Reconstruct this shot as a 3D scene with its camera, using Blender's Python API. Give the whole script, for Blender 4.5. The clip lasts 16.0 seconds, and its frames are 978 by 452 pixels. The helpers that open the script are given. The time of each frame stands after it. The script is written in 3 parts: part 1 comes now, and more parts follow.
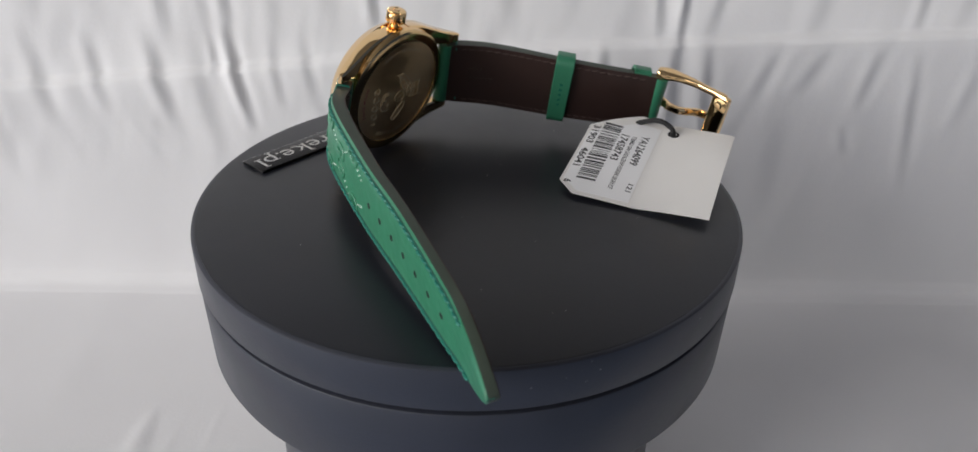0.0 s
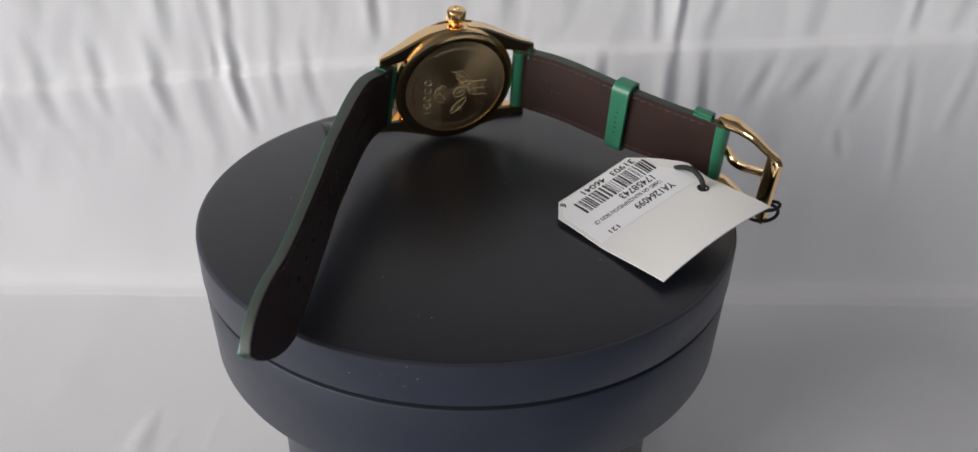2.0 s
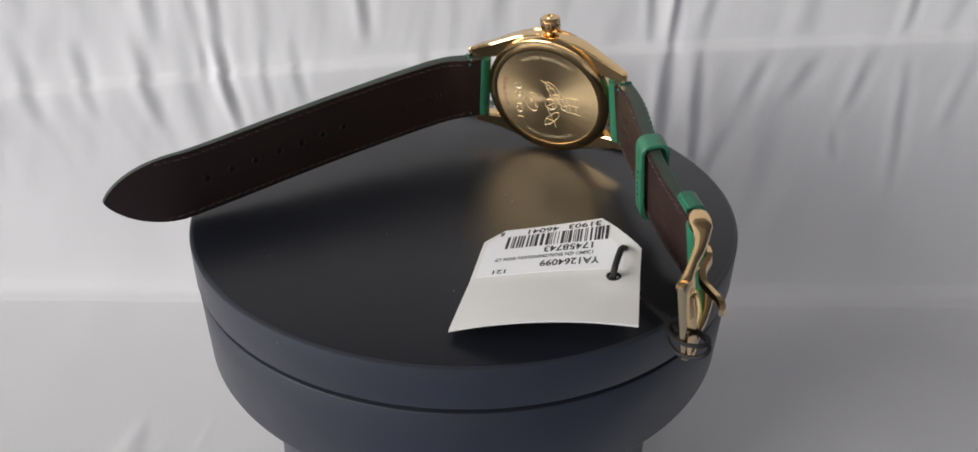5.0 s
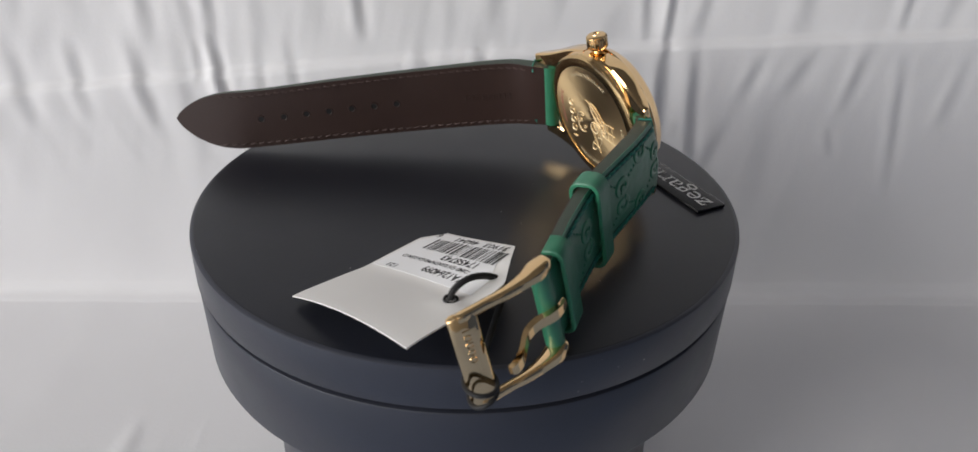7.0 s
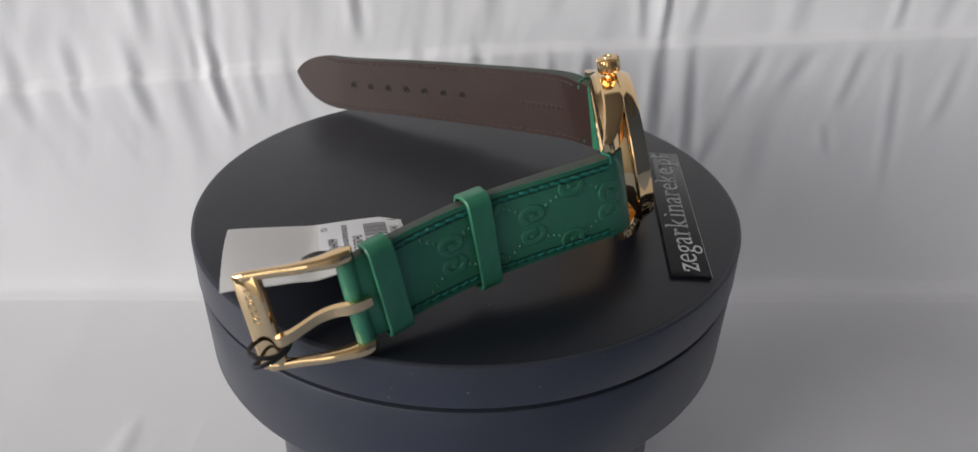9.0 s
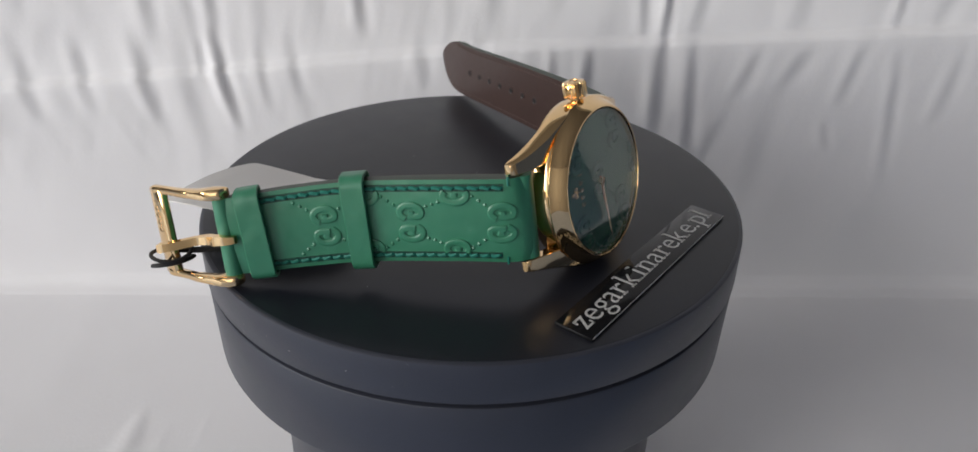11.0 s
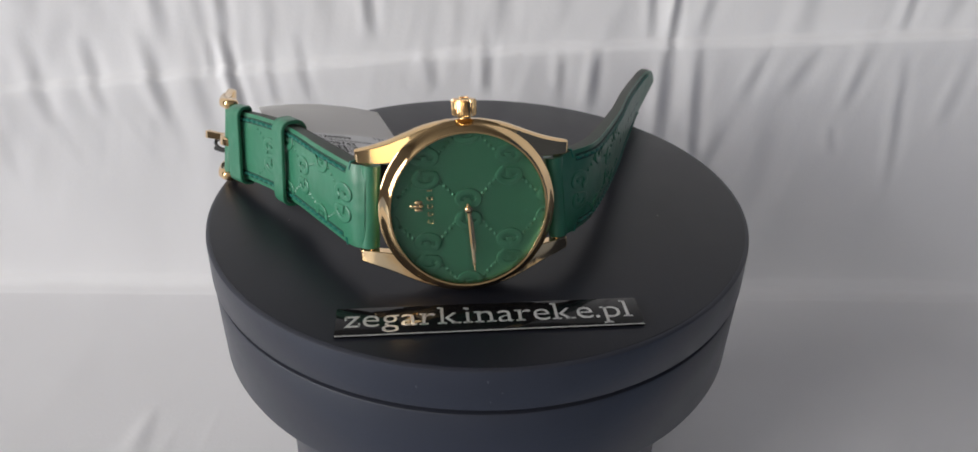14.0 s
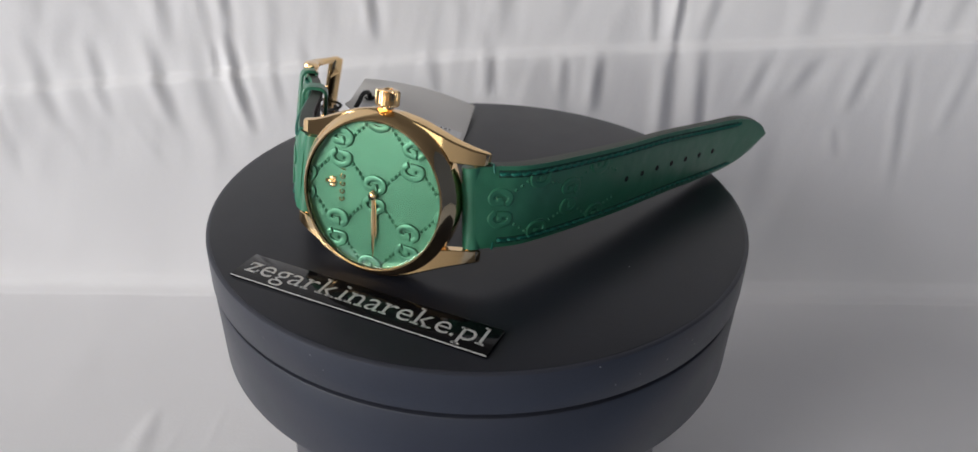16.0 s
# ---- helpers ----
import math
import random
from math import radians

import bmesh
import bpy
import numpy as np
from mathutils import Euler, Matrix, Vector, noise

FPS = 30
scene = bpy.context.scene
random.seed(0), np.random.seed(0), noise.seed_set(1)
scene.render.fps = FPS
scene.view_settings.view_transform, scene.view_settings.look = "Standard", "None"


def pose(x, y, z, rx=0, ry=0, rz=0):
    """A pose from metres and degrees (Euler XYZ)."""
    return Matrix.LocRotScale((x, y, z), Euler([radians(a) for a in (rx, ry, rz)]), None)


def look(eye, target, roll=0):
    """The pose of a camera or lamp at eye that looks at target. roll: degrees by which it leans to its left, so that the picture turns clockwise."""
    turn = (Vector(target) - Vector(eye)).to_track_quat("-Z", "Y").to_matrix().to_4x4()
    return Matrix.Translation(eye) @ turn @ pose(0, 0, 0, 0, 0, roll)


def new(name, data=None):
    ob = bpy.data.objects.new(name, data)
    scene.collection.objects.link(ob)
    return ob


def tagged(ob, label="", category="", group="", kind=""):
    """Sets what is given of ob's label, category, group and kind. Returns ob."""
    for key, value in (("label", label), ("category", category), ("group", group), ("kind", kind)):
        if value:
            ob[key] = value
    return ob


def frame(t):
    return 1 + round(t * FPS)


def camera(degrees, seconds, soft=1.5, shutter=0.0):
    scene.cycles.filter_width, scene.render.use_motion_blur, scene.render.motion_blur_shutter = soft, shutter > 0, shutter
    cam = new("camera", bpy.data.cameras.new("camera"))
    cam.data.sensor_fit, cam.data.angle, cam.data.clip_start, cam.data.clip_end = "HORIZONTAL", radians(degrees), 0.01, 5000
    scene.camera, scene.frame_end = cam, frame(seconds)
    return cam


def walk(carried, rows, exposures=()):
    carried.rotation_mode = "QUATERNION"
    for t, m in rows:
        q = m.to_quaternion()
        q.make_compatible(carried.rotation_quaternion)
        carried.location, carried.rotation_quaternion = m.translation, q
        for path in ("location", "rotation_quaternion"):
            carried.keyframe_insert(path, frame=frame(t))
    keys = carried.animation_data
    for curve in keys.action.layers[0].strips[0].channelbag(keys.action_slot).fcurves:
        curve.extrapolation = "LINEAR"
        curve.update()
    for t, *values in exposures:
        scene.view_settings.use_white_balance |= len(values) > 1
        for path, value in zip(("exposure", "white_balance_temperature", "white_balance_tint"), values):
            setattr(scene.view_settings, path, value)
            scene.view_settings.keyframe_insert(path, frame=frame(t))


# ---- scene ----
cam = camera(61.97, 16.0)
cam.data.dof.use_dof = True
cam.data.dof.focus_distance = 0.19
cam.data.dof.aperture_fstop = 22.0

# seconds, eye, target
WAY = (
    (0, (0.00002, -0.18489, 0.20618), (0.00285, -0.01288, 0.10418)),
    (0.5, (0.00001, -0.18555, 0.20657), (0.00284, -0.01348, 0.10466)),
    (1, (-0.00001, -0.18653, 0.20715), (0.00287, -0.01442, 0.10533)),
    (1.5, (-0.00002, -0.18736, 0.20764), (0.00295, -0.01517, 0.10594)),
    (2, (-0.00002, -0.18749, 0.20772), (0.00315, -0.01515, 0.10628)),
    (2.5, (-0.00001, -0.18692, 0.20738), (0.00344, -0.01439, 0.10627)),
    (3, (-0.00000, -0.18621, 0.20696), (0.00370, -0.01355, 0.10609)),
    (3.5, (0.00002, -0.18538, 0.20648), (0.00402, -0.01268, 0.10568)),
    (4, (0.00004, -0.18452, 0.20598), (0.00429, -0.01181, 0.10521)),
    (4.2, (0.00005, -0.18427, 0.20583), (0.00435, -0.01156, 0.10507)),
    (6.3, (0.00006, -0.18439, 0.20590), (0.00586, -0.01176, 0.10509)),
    (6.5, (0.00007, -0.18424, 0.20581), (0.00587, -0.01162, 0.10498)),
    (7, (0.00008, -0.18376, 0.20553), (0.00593, -0.01118, 0.10461)),
    (7.5, (0.00009, -0.18360, 0.20543), (0.00608, -0.01109, 0.10441)),
    (8, (0.00009, -0.18377, 0.20554), (0.00630, -0.01136, 0.10437)),
    (8.5, (0.00008, -0.18403, 0.20568), (0.00646, -0.01171, 0.10436)),
    (9, (0.00008, -0.18412, 0.20573), (0.00654, -0.01184, 0.10435)),
    (9.2, (0.00008, -0.18413, 0.20574), (0.00655, -0.01186, 0.10434)),
    (11.3, (-0.00004, -0.18724, 0.20758), (0.00590, -0.01550, 0.10524)),
    (11.5, (-0.00004, -0.18728, 0.20760), (0.00586, -0.01553, 0.10528)),
    (12, (-0.00004, -0.18740, 0.20767), (0.00560, -0.01560, 0.10544)),
    (12.5, (-0.00004, -0.18740, 0.20767), (0.00525, -0.01549, 0.10560)),
    (13, (-0.00003, -0.18737, 0.20765), (0.00489, -0.01539, 0.10569)),
    (13.5, (-0.00004, -0.18768, 0.20784), (0.00452, -0.01569, 0.10586)),
    (14, (-0.00005, -0.18829, 0.20820), (0.00418, -0.01628, 0.10625)),
    (14.5, (-0.00006, -0.18873, 0.20845), (0.00388, -0.01664, 0.10661)),
    (15, (-0.00006, -0.18887, 0.20854), (0.00362, -0.01668, 0.10686)),
    (15.5, (-0.00005, -0.18886, 0.20853), (0.00343, -0.01659, 0.10698)),
    (16, (-0.00005, -0.18887, 0.20853), (0.00333, -0.01658, 0.10702)),
)
walk(cam, [(t, look(e, a, 1.39)) for t, e, a in WAY])

# seconds, turn of the stand in degrees
TURNS = (
    (0, -0.06), (0.5, -7.50), (1, -14.90), (1.5, -22.41), (2, -30.16), (2.5, -38.07), (3, -46.06), (3.5, -54.03), (4, -62.17), (4.2, -65.50), (6.3, -101.20), (6.5, -104.56), (7, -112.69), (7.5, -120.52), (8, -128.50), (8.5, -136.42), (9, -144.49), (9.2, -147.76), (11.3, -182.54), (11.5, -185.76), (12, -193.53), (12.5, -201.25), (13, -208.89), (13.5, -216.48), (14, -224.09), (14.5, -231.79), (15, -239.45), (15.5, -247.12), (16, -254.69))
TOP = 0.106                                  # height of the stand's top over the table
MM = Matrix.Diagonal((0.001, 0.001, 0.001, 1))

# ---- light ----
world = bpy.data.worlds.new("sky")
scene.world = world
world.use_nodes = True
sky = world.node_tree.nodes.new("ShaderNodeTexSky")
sky.sky_type = "NISHITA"
sky.sun_disc = False
sky.sun_elevation, sky.sun_rotation = radians(35), radians(200)
back = world.node_tree.nodes["Background"]
back.inputs["Strength"].default_value = 0.12
world.node_tree.links.new(sky.outputs[0], back.inputs["Color"])
scene.view_settings.exposure = 0.0


def window_light(name, m, w, h, watts, colour):
    lamp = bpy.data.lights.new(name, "AREA")
    lamp.shape, lamp.size, lamp.size_y, lamp.energy, lamp.color = "RECTANGLE", w, h, watts, colour
    ob = new(name, lamp)
    ob.matrix_world = m
    return ob


window_light("window_light", pose(-2.58, -1.35, 1.1, 0, -90, 0), 1.7, 2.6, 109, (1.0, 0.965, 0.925))


# ---- materials ----
def material(name, base, rough=0.5, metal=0.0, grain=0.0, grain_size=0.0004, vary=0.0, vary_size=0.01,
             rough_vary=0.0, spec=0.5, aniso=0.0, coat=0.0, sheen=0.0, swell=0.0, swell_size=0.003):
    m = bpy.data.materials.new(name)
    m.use_nodes = True
    nt = m.node_tree
    b = nt.nodes["Principled BSDF"]
    b.inputs["Base Color"].default_value = (*base, 1)
    b.inputs["Roughness"].default_value = rough
    b.inputs["Metallic"].default_value = metal
    b.inputs["Specular IOR Level"].default_value = spec
    b.inputs["Coat Weight"].default_value = coat
    b.inputs["Sheen Weight"].default_value = sheen
    co = nt.nodes.new("ShaderNodeTexCoord")

    def tex(size, detail):
        n = nt.nodes.new("ShaderNodeTexNoise")
        n.inputs["Scale"].default_value = 1 / size
        n.inputs["Detail"].default_value = detail
        nt.links.new(co.outputs["Object"], n.inputs["Vector"])
        return n

    if vary:
        n = tex(vary_size, 4)
        mix = nt.nodes.new("ShaderNodeMix")
        mix.data_type = "RGBA"
        mix.inputs["A"].default_value = (*[c * (1 - vary) for c in base], 1)
        mix.inputs["B"].default_value = (*[min(1, c * (1 + vary)) for c in base], 1)
        nt.links.new(n.outputs["Fac"], mix.inputs["Factor"])
        nt.links.new(mix.outputs["Result"], b.inputs["Base Color"])
    if rough_vary:
        n = tex(vary_size * 0.4, 5)
        r = nt.nodes.new("ShaderNodeMapRange")
        r.inputs["To Min"].default_value, r.inputs["To Max"].default_value = rough - rough_vary, rough + rough_vary
        nt.links.new(n.outputs["Fac"], r.inputs["Value"])
        nt.links.new(r.outputs["Result"], b.inputs["Roughness"])
    if grain:
        n = tex(grain_size, 3)
        bump = nt.nodes.new("ShaderNodeBump")
        bump.inputs["Strength"].default_value = grain
        bump.inputs["Distance"].default_value = grain_size * 0.3
        nt.links.new(n.outputs["Fac"], bump.inputs["Height"])
        nt.links.new(bump.outputs["Normal"], b.inputs["Normal"])
        if swell:
            n = tex(swell_size, 1)
            wide = nt.nodes.new("ShaderNodeBump")
            wide.inputs["Strength"].default_value = swell
            wide.inputs["Distance"].default_value = swell_size * 0.2
            nt.links.new(n.outputs["Fac"], wide.inputs["Height"])
            nt.links.new(wide.outputs["Normal"], bump.inputs["Normal"])
    if aniso:
        b.inputs["Anisotropic"].default_value = aniso
        tan = nt.nodes.new("ShaderNodeTangent")
        tan.direction_type, tan.axis = "RADIAL", "Z"
        nt.links.new(tan.outputs[0], b.inputs["Tangent"])
    return m


COTTON = material("white_cotton", (0.74, 0.735, 0.75), 0.95, grain=0.25, grain_size=0.0009, vary=0.025, vary_size=0.05, sheen=0.1)
PAINT = material("black_satin_paint", (0.032, 0.035, 0.048), 0.39, spec=0.5, grain=0.12, grain_size=0.0007, vary=0.2, vary_size=0.02, rough_vary=0.05)
DUST = material("pale_dust", (0.3, 0.3, 0.3), 0.9, vary=0.3, vary_size=0.002)
# darker copy of PAINT: the top's shade is put into the colour
TOP_SHADE = material("black_paint_top_shade", (0.0105, 0.0118, 0.0175), 0.34, spec=0.46, grain=0.1, grain_size=0.0006, vary=0.2, vary_size=0.02, rough_vary=0.05)
# near-black; in the seam and strap holes it stands in for shade
GAP = material("dark_gap", (0.006, 0.006, 0.007), 0.8, vary=0.2)
GOLD = material("polished_gold", (0.93, 0.655, 0.345), 0.07, 1.0, grain=0.015, grain_size=0.0006, rough_vary=0.025, vary=0.03)
BRUSHED = material("brushed_gold", (0.93, 0.7, 0.4), 0.44, 1.0, aniso=0.7, vary=0.05, vary_size=0.003)
# darker copy of GOLD; on the back ring the colour holds its dark reflections
DARKENED_GOLD = material("darkened_gold", (0.72, 0.5, 0.25), 0.14, 1.0, vary=0.05)
ETCH = material("etched_gold", (0.93, 0.78, 0.52), 0.6, 0.7, vary=0.04)
GREEN = material("green_leather", (0.034, 0.19, 0.106), 0.35, spec=0.7, swell=0.35, swell_size=0.0045, grain=0.25, grain_size=0.0004, vary=0.12, vary_size=0.006, rough_vary=0.06)
DIAL = material("green_dial", (0.038, 0.152, 0.085), 0.29, 0.45, grain=0.06, grain_size=0.0003, vary=0.05, vary_size=0.006)
LINING = material("brown_lining", (0.038, 0.021, 0.018), 0.42, spec=0.45, grain=0.3, grain_size=0.0005, vary=0.12, vary_size=0.006, rough_vary=0.08)
EDGE = material("edge_paint", (0.045, 0.06, 0.045), 0.5, grain=0.2, vary=0.2, vary_size=0.004)
THREAD = material("green_thread", (0.009, 0.15, 0.11), 0.5, grain=0.5, grain_size=0.0002, vary=0.15, vary_size=0.001)
GROOVE_SHADE = material("stitch_groove_shade", (0.008, 0.05, 0.033), 0.6, grain=0.3, vary=0.2, vary_size=0.003)
THREAD_BROWN = material("brown_thread", (0.075, 0.047, 0.042), 0.7, grain=0.4, grain_size=0.0002, vary=0.15, vary_size=0.001)
CARD = material("white_card", (0.77, 0.755, 0.735), 0.7, grain=0.1, grain_size=0.0006, vary=0.02, vary_size=0.01)
PAPER = material("label_paper", (0.84, 0.84, 0.85), 0.42, grain=0.05, vary=0.015, vary_size=0.008)
INK = material("black_ink", (0.02, 0.02, 0.022), 0.6, vary=0.1)
CORD = material("black_cord", (0.012, 0.012, 0.013), 0.65, grain=0.7, grain_size=0.0004, vary=0.2, vary_size=0.001)
PLASTIC = material("black_gloss_plastic", (0.006, 0.006, 0.007), 0.06, spec=0.3, grain=0.03, grain_size=0.002, rough_vary=0.03, vary=0.1)
SILVER = material("silver_print", (0.58, 0.58, 0.57), 0.4, 0.3, vary=0.05)
# unseen tabletop; this blue is picked to bounce light onto the stand's side
BOUNCE_TABLE = material("blue_bounce_tabletop", (0.34, 0.42, 0.6), 0.5, grain=0.1, grain_size=0.001, vary=0.2, vary_size=0.02)
# tones of the unseen walls, set by what gloss black and dial should reflect
GREY = material("grey_wall_paint", (0.27, 0.27, 0.275), 0.9, grain=0.1, grain_size=0.002, vary=0.04, vary_size=0.3)
BLUE = material("blue_reflection_wall", (0.06, 0.09, 0.17), 0.9, grain=0.1, grain_size=0.002, vary=0.04, vary_size=0.3)
PLASTER = material("wall_paint", (0.5, 0.5, 0.5), 0.9, grain=0.1, grain_size=0.002, vary=0.04, vary_size=0.3)
BOARD = material("floor_board", (0.2, 0.14, 0.09), 0.5, grain=0.1, grain_size=0.002, vary=0.2, vary_size=0.1)
GLASS = material("watch_glass", (1, 1, 1), 0.0)
GLASS.node_tree.nodes["Principled BSDF"].inputs["Transmission Weight"].default_value = 1.0
GLASS.node_tree.nodes["Principled BSDF"].inputs["IOR"].default_value = 1.34
RED_ETCH = material("reddish_etching", (0.75, 0.3, 0.2), 0.5, 0.5, vary=0.04)


# ---- building ----
BASES = {}


def thing(name, base, label, category, group=""):
    """An empty at its base. base: its pose on the stand's top, in millimetres."""
    ob = new(name)
    ob.empty_display_size = 0.01
    BASES[ob.name] = base
    tagged(ob, label, category, group)
    m = base.copy()
    m.translation = base.translation * 0.001
    ob.matrix_world = Matrix.Translation((0, 0, TOP)) @ m
    return ob


def root_of(ob):
    while ob.parent:
        ob = ob.parent
    return ob


def part(name, bm, mat, parent, label="", own=False, smooth=True, kind=""):
    """Links a bmesh, in millimetres, as one mesh. own: already in the thing's space; else in the stand's."""
    base = BASES.get(root_of(parent).name, Matrix.Identity(4))
    bm.transform(MM if own else MM @ base.inverted())
    bmesh.ops.recalc_face_normals(bm, faces=bm.faces)
    me = bpy.data.meshes.new(name)
    bm.to_mesh(me)
    bm.free()
    for p in me.polygons:
        p.use_smooth = smooth
    if smooth:
        me.set_sharp_from_angle(angle=radians(38))
    me.materials.append(mat)
    ob = new(name, me)
    ob.parent = parent
    return tagged(ob, label, kind=kind)


def lathe(profile, steps=96, close=False):
    """Turned about z from (radius, z) pairs."""
    bm = bmesh.new()
    rings = []
    for r, z in profile:
        if r < 1e-6:
            rings.append([bm.verts.new((0, 0, z))])
        else:
            rings.append([bm.verts.new((r * math.cos(2 * math.pi * k / steps), r * math.sin(2 * math.pi * k / steps), z)) for k in range(steps)])
    pairs = list(zip(rings, rings[1:])) + ([(rings[-1], rings[0])] if close else [])
    for a, b in pairs:
        for k in range(steps):
            n = (k + 1) % steps
            if len(a) == 1 and len(b) > 1:
                bm.faces.new((a[0], b[n], b[k]))
            elif len(b) == 1 and len(a) > 1:
                bm.faces.new((a[k], a[n], b[0]))
            elif len(a) > 1:
                bm.faces.new((a[k], a[n], b[n], b[k]))
    return bm


def loft(sections, cap=True, bm=None, closed=False):
    """Skins rings of points, each a list of the same length."""
    bm = bm or bmesh.new()
    rings = [[bm.verts.new(p) for p in s] for s in sections]
    n = len(rings[0])
    pairs = list(zip(rings, rings[1:])) + ([(rings[-1], rings[0])] if closed else [])
    for a, b in pairs:
        for k in range(n):
            bm.faces.new((a[k], a[(k + 1) % n], b[(k + 1) % n], b[k]))
    if cap and not closed:
        bm.faces.new(rings[0])
        bm.faces.new(rings[-1])
    return bm


def tube(points, r, sides=8, closed=False, bm=None, flat=1.0, up=None, square=1.0):
    """A round cord along points; square below 1 makes its section boxier."""
    pts = [Vector(p) for p in points]
    n, sections = len(pts), []
    side = None
    for i, p in enumerate(pts):
        a = pts[(i - 1) % n] if closed or i else p
        b = pts[(i + 1) % n] if closed or i < n - 1 else p
        d = (b - a).normalized()
        if side is None:
            side = (up or Vector((0.31, 0.2, 0.93))).cross(d).normalized()
        side = (side - d * side.dot(d)).normalized()
        over = d.cross(side)
        turns = [(math.cos(2 * math.pi * (k + 0.5) / sides), math.sin(2 * math.pi * (k + 0.5) / sides)) for k in range(sides)]
        sections.append([p + side * (r * math.copysign(abs(c) ** square, c)) + over * (r * flat * math.copysign(abs(w) ** square, w)) for c, w in turns])
    return loft(sections, True, bm, closed)


def spline(knots, steps):
    """Catmull-Rom through knots of any length of numbers."""
    k = [np.array(a, float) for a in knots]
    k = [2 * k[0] - k[1], *k, 2 * k[-1] - k[-2]]
    out = []
    for a, b, c, d in zip(k, k[1:], k[2:], k[3:]):
        for s in range(steps):
            t = s / steps
            out.append(0.5 * (2 * b + (c - a) * t + (2 * a - 5 * b + 4 * c - d) * t * t + (3 * b - a - 3 * c + d) * t ** 3))
    return out + [k[-2]]


def box(x0, x1, y0, y1, z0, z1, bm=None, bevel=0.0):
    bm = bm or bmesh.new()
    v = [bm.verts.new((x, y, z)) for x in (x0, x1) for y in (y0, y1) for z in (z0, z1)]
    fs = [bm.faces.new([v[i] for i in f]) for f in ((0, 1, 3, 2), (4, 6, 7, 5), (0, 4, 5, 1), (2, 3, 7, 6), (0, 2, 6, 4), (1, 5, 7, 3))]
    if bevel:
        bmesh.ops.bevel(bm, geom=list({e for f in fs for e in f.edges}), offset=bevel, segments=2, affect="EDGES", profile=0.5)
    return bm


def lettering(words, size, depth=0.0, bold=0.012):
    """A bmesh of words in the built-in font, from the origin along x."""
    curve = bpy.data.curves.new("words", "FONT")
    curve.body, curve.size, curve.extrude, curve.resolution_u, curve.offset = words, size, depth, 3, size * bold
    ob = new("words", curve)
    me = bpy.data.meshes.new_from_object(ob.evaluated_get(bpy.context.evaluated_depsgraph_get()))
    bm = bmesh.new()
    bm.from_mesh(me)
    bpy.data.objects.remove(ob)
    bpy.data.curves.remove(curve)
    bpy.data.meshes.remove(me)
    return bm


def fit_words(words, size, width, depth=0.0, bold=0.012):
    bm = lettering(words, size, depth, bold)
    x = [v.co.x for v in bm.verts]
    s = width / (max(x) - min(x))
    for v in bm.verts:
        v.co.x = (v.co.x - min(x)) * s
    return bm


def setting(name, bm, mat, label, category, smooth=False):
    me = bpy.data.meshes.new(name)
    bmesh.ops.recalc_face_normals(bm, faces=bm.faces)
    bm.to_mesh(me)
    bm.free()
    for p in me.polygons:
        p.use_smooth = smooth
    me.materials.append(mat)
    return tagged(new(name, me), label, category, kind="structure")


# ---- unseen room added to shape light and reflections, with a window to the side ----
setting("floor", box(-2.7, 2.2, -2.8, 1.4, -0.85, -0.75), BOARD, "plain brown wooden floor", "floor")
setting("ceiling", box(-2.7, 2.2, -2.8, 1.4, 2.25, 2.35), GREY, "unseen grey ceiling, kept dim for the reflections", "ceiling")
setting("wall_north", box(-2.7, 2.2, 1.3, 1.4, -0.75, 2.25), GREY, "unseen grey wall, kept dim for the reflections", "wall")
# opening added in the unseen front wall, so the sky fills the stand's near side
south = box(-2.7, 2.2, -2.8, -2.7, -0.75, 0.2)
box(-2.7, 2.2, -2.8, -2.7, 2.0, 2.25, south)
box(-2.7, -2.4, -2.8, -2.7, 0.2, 2.0, south)
box(-0.6, 2.2, -2.8, -2.7, 0.2, 2.0, south)
setting("wall_south", south, PLASTER, "unseen plain wall with an opening for light", "wall")
setting("wall_east", box(2.1, 2.2, -2.7, 1.3, -0.75, 2.25), BLUE, "unseen blue wall, set for the dial's blue reflection", "wall")
west = box(-2.7, -2.6, -2.7, 1.3, -0.75, 0.2)
box(-2.7, -2.6, -2.7, 1.3, 2.0, 2.25, west)
box(-2.7, -2.6, -2.7, -2.66, 0.2, 2.0, west)
box(-2.7, -2.6, 0.0, 1.3, 0.2, 2.0, west)
setting("wall_west", west, PLASTER, "unseen plain wall with an opening for light", "wall")
table = box(-0.75, 0.75, -0.6, 0.75, -0.04, -0.003)
for x in (-0.72, 0.66):
    for y in (-0.57, 0.66):
        box(x, x + 0.06, y, y + 0.06, -0.75, -0.04, table)
setting("table", table, BOUNCE_TABLE, "unseen tabletop under the cloth, pale blue to bounce light onto the stand", "table")


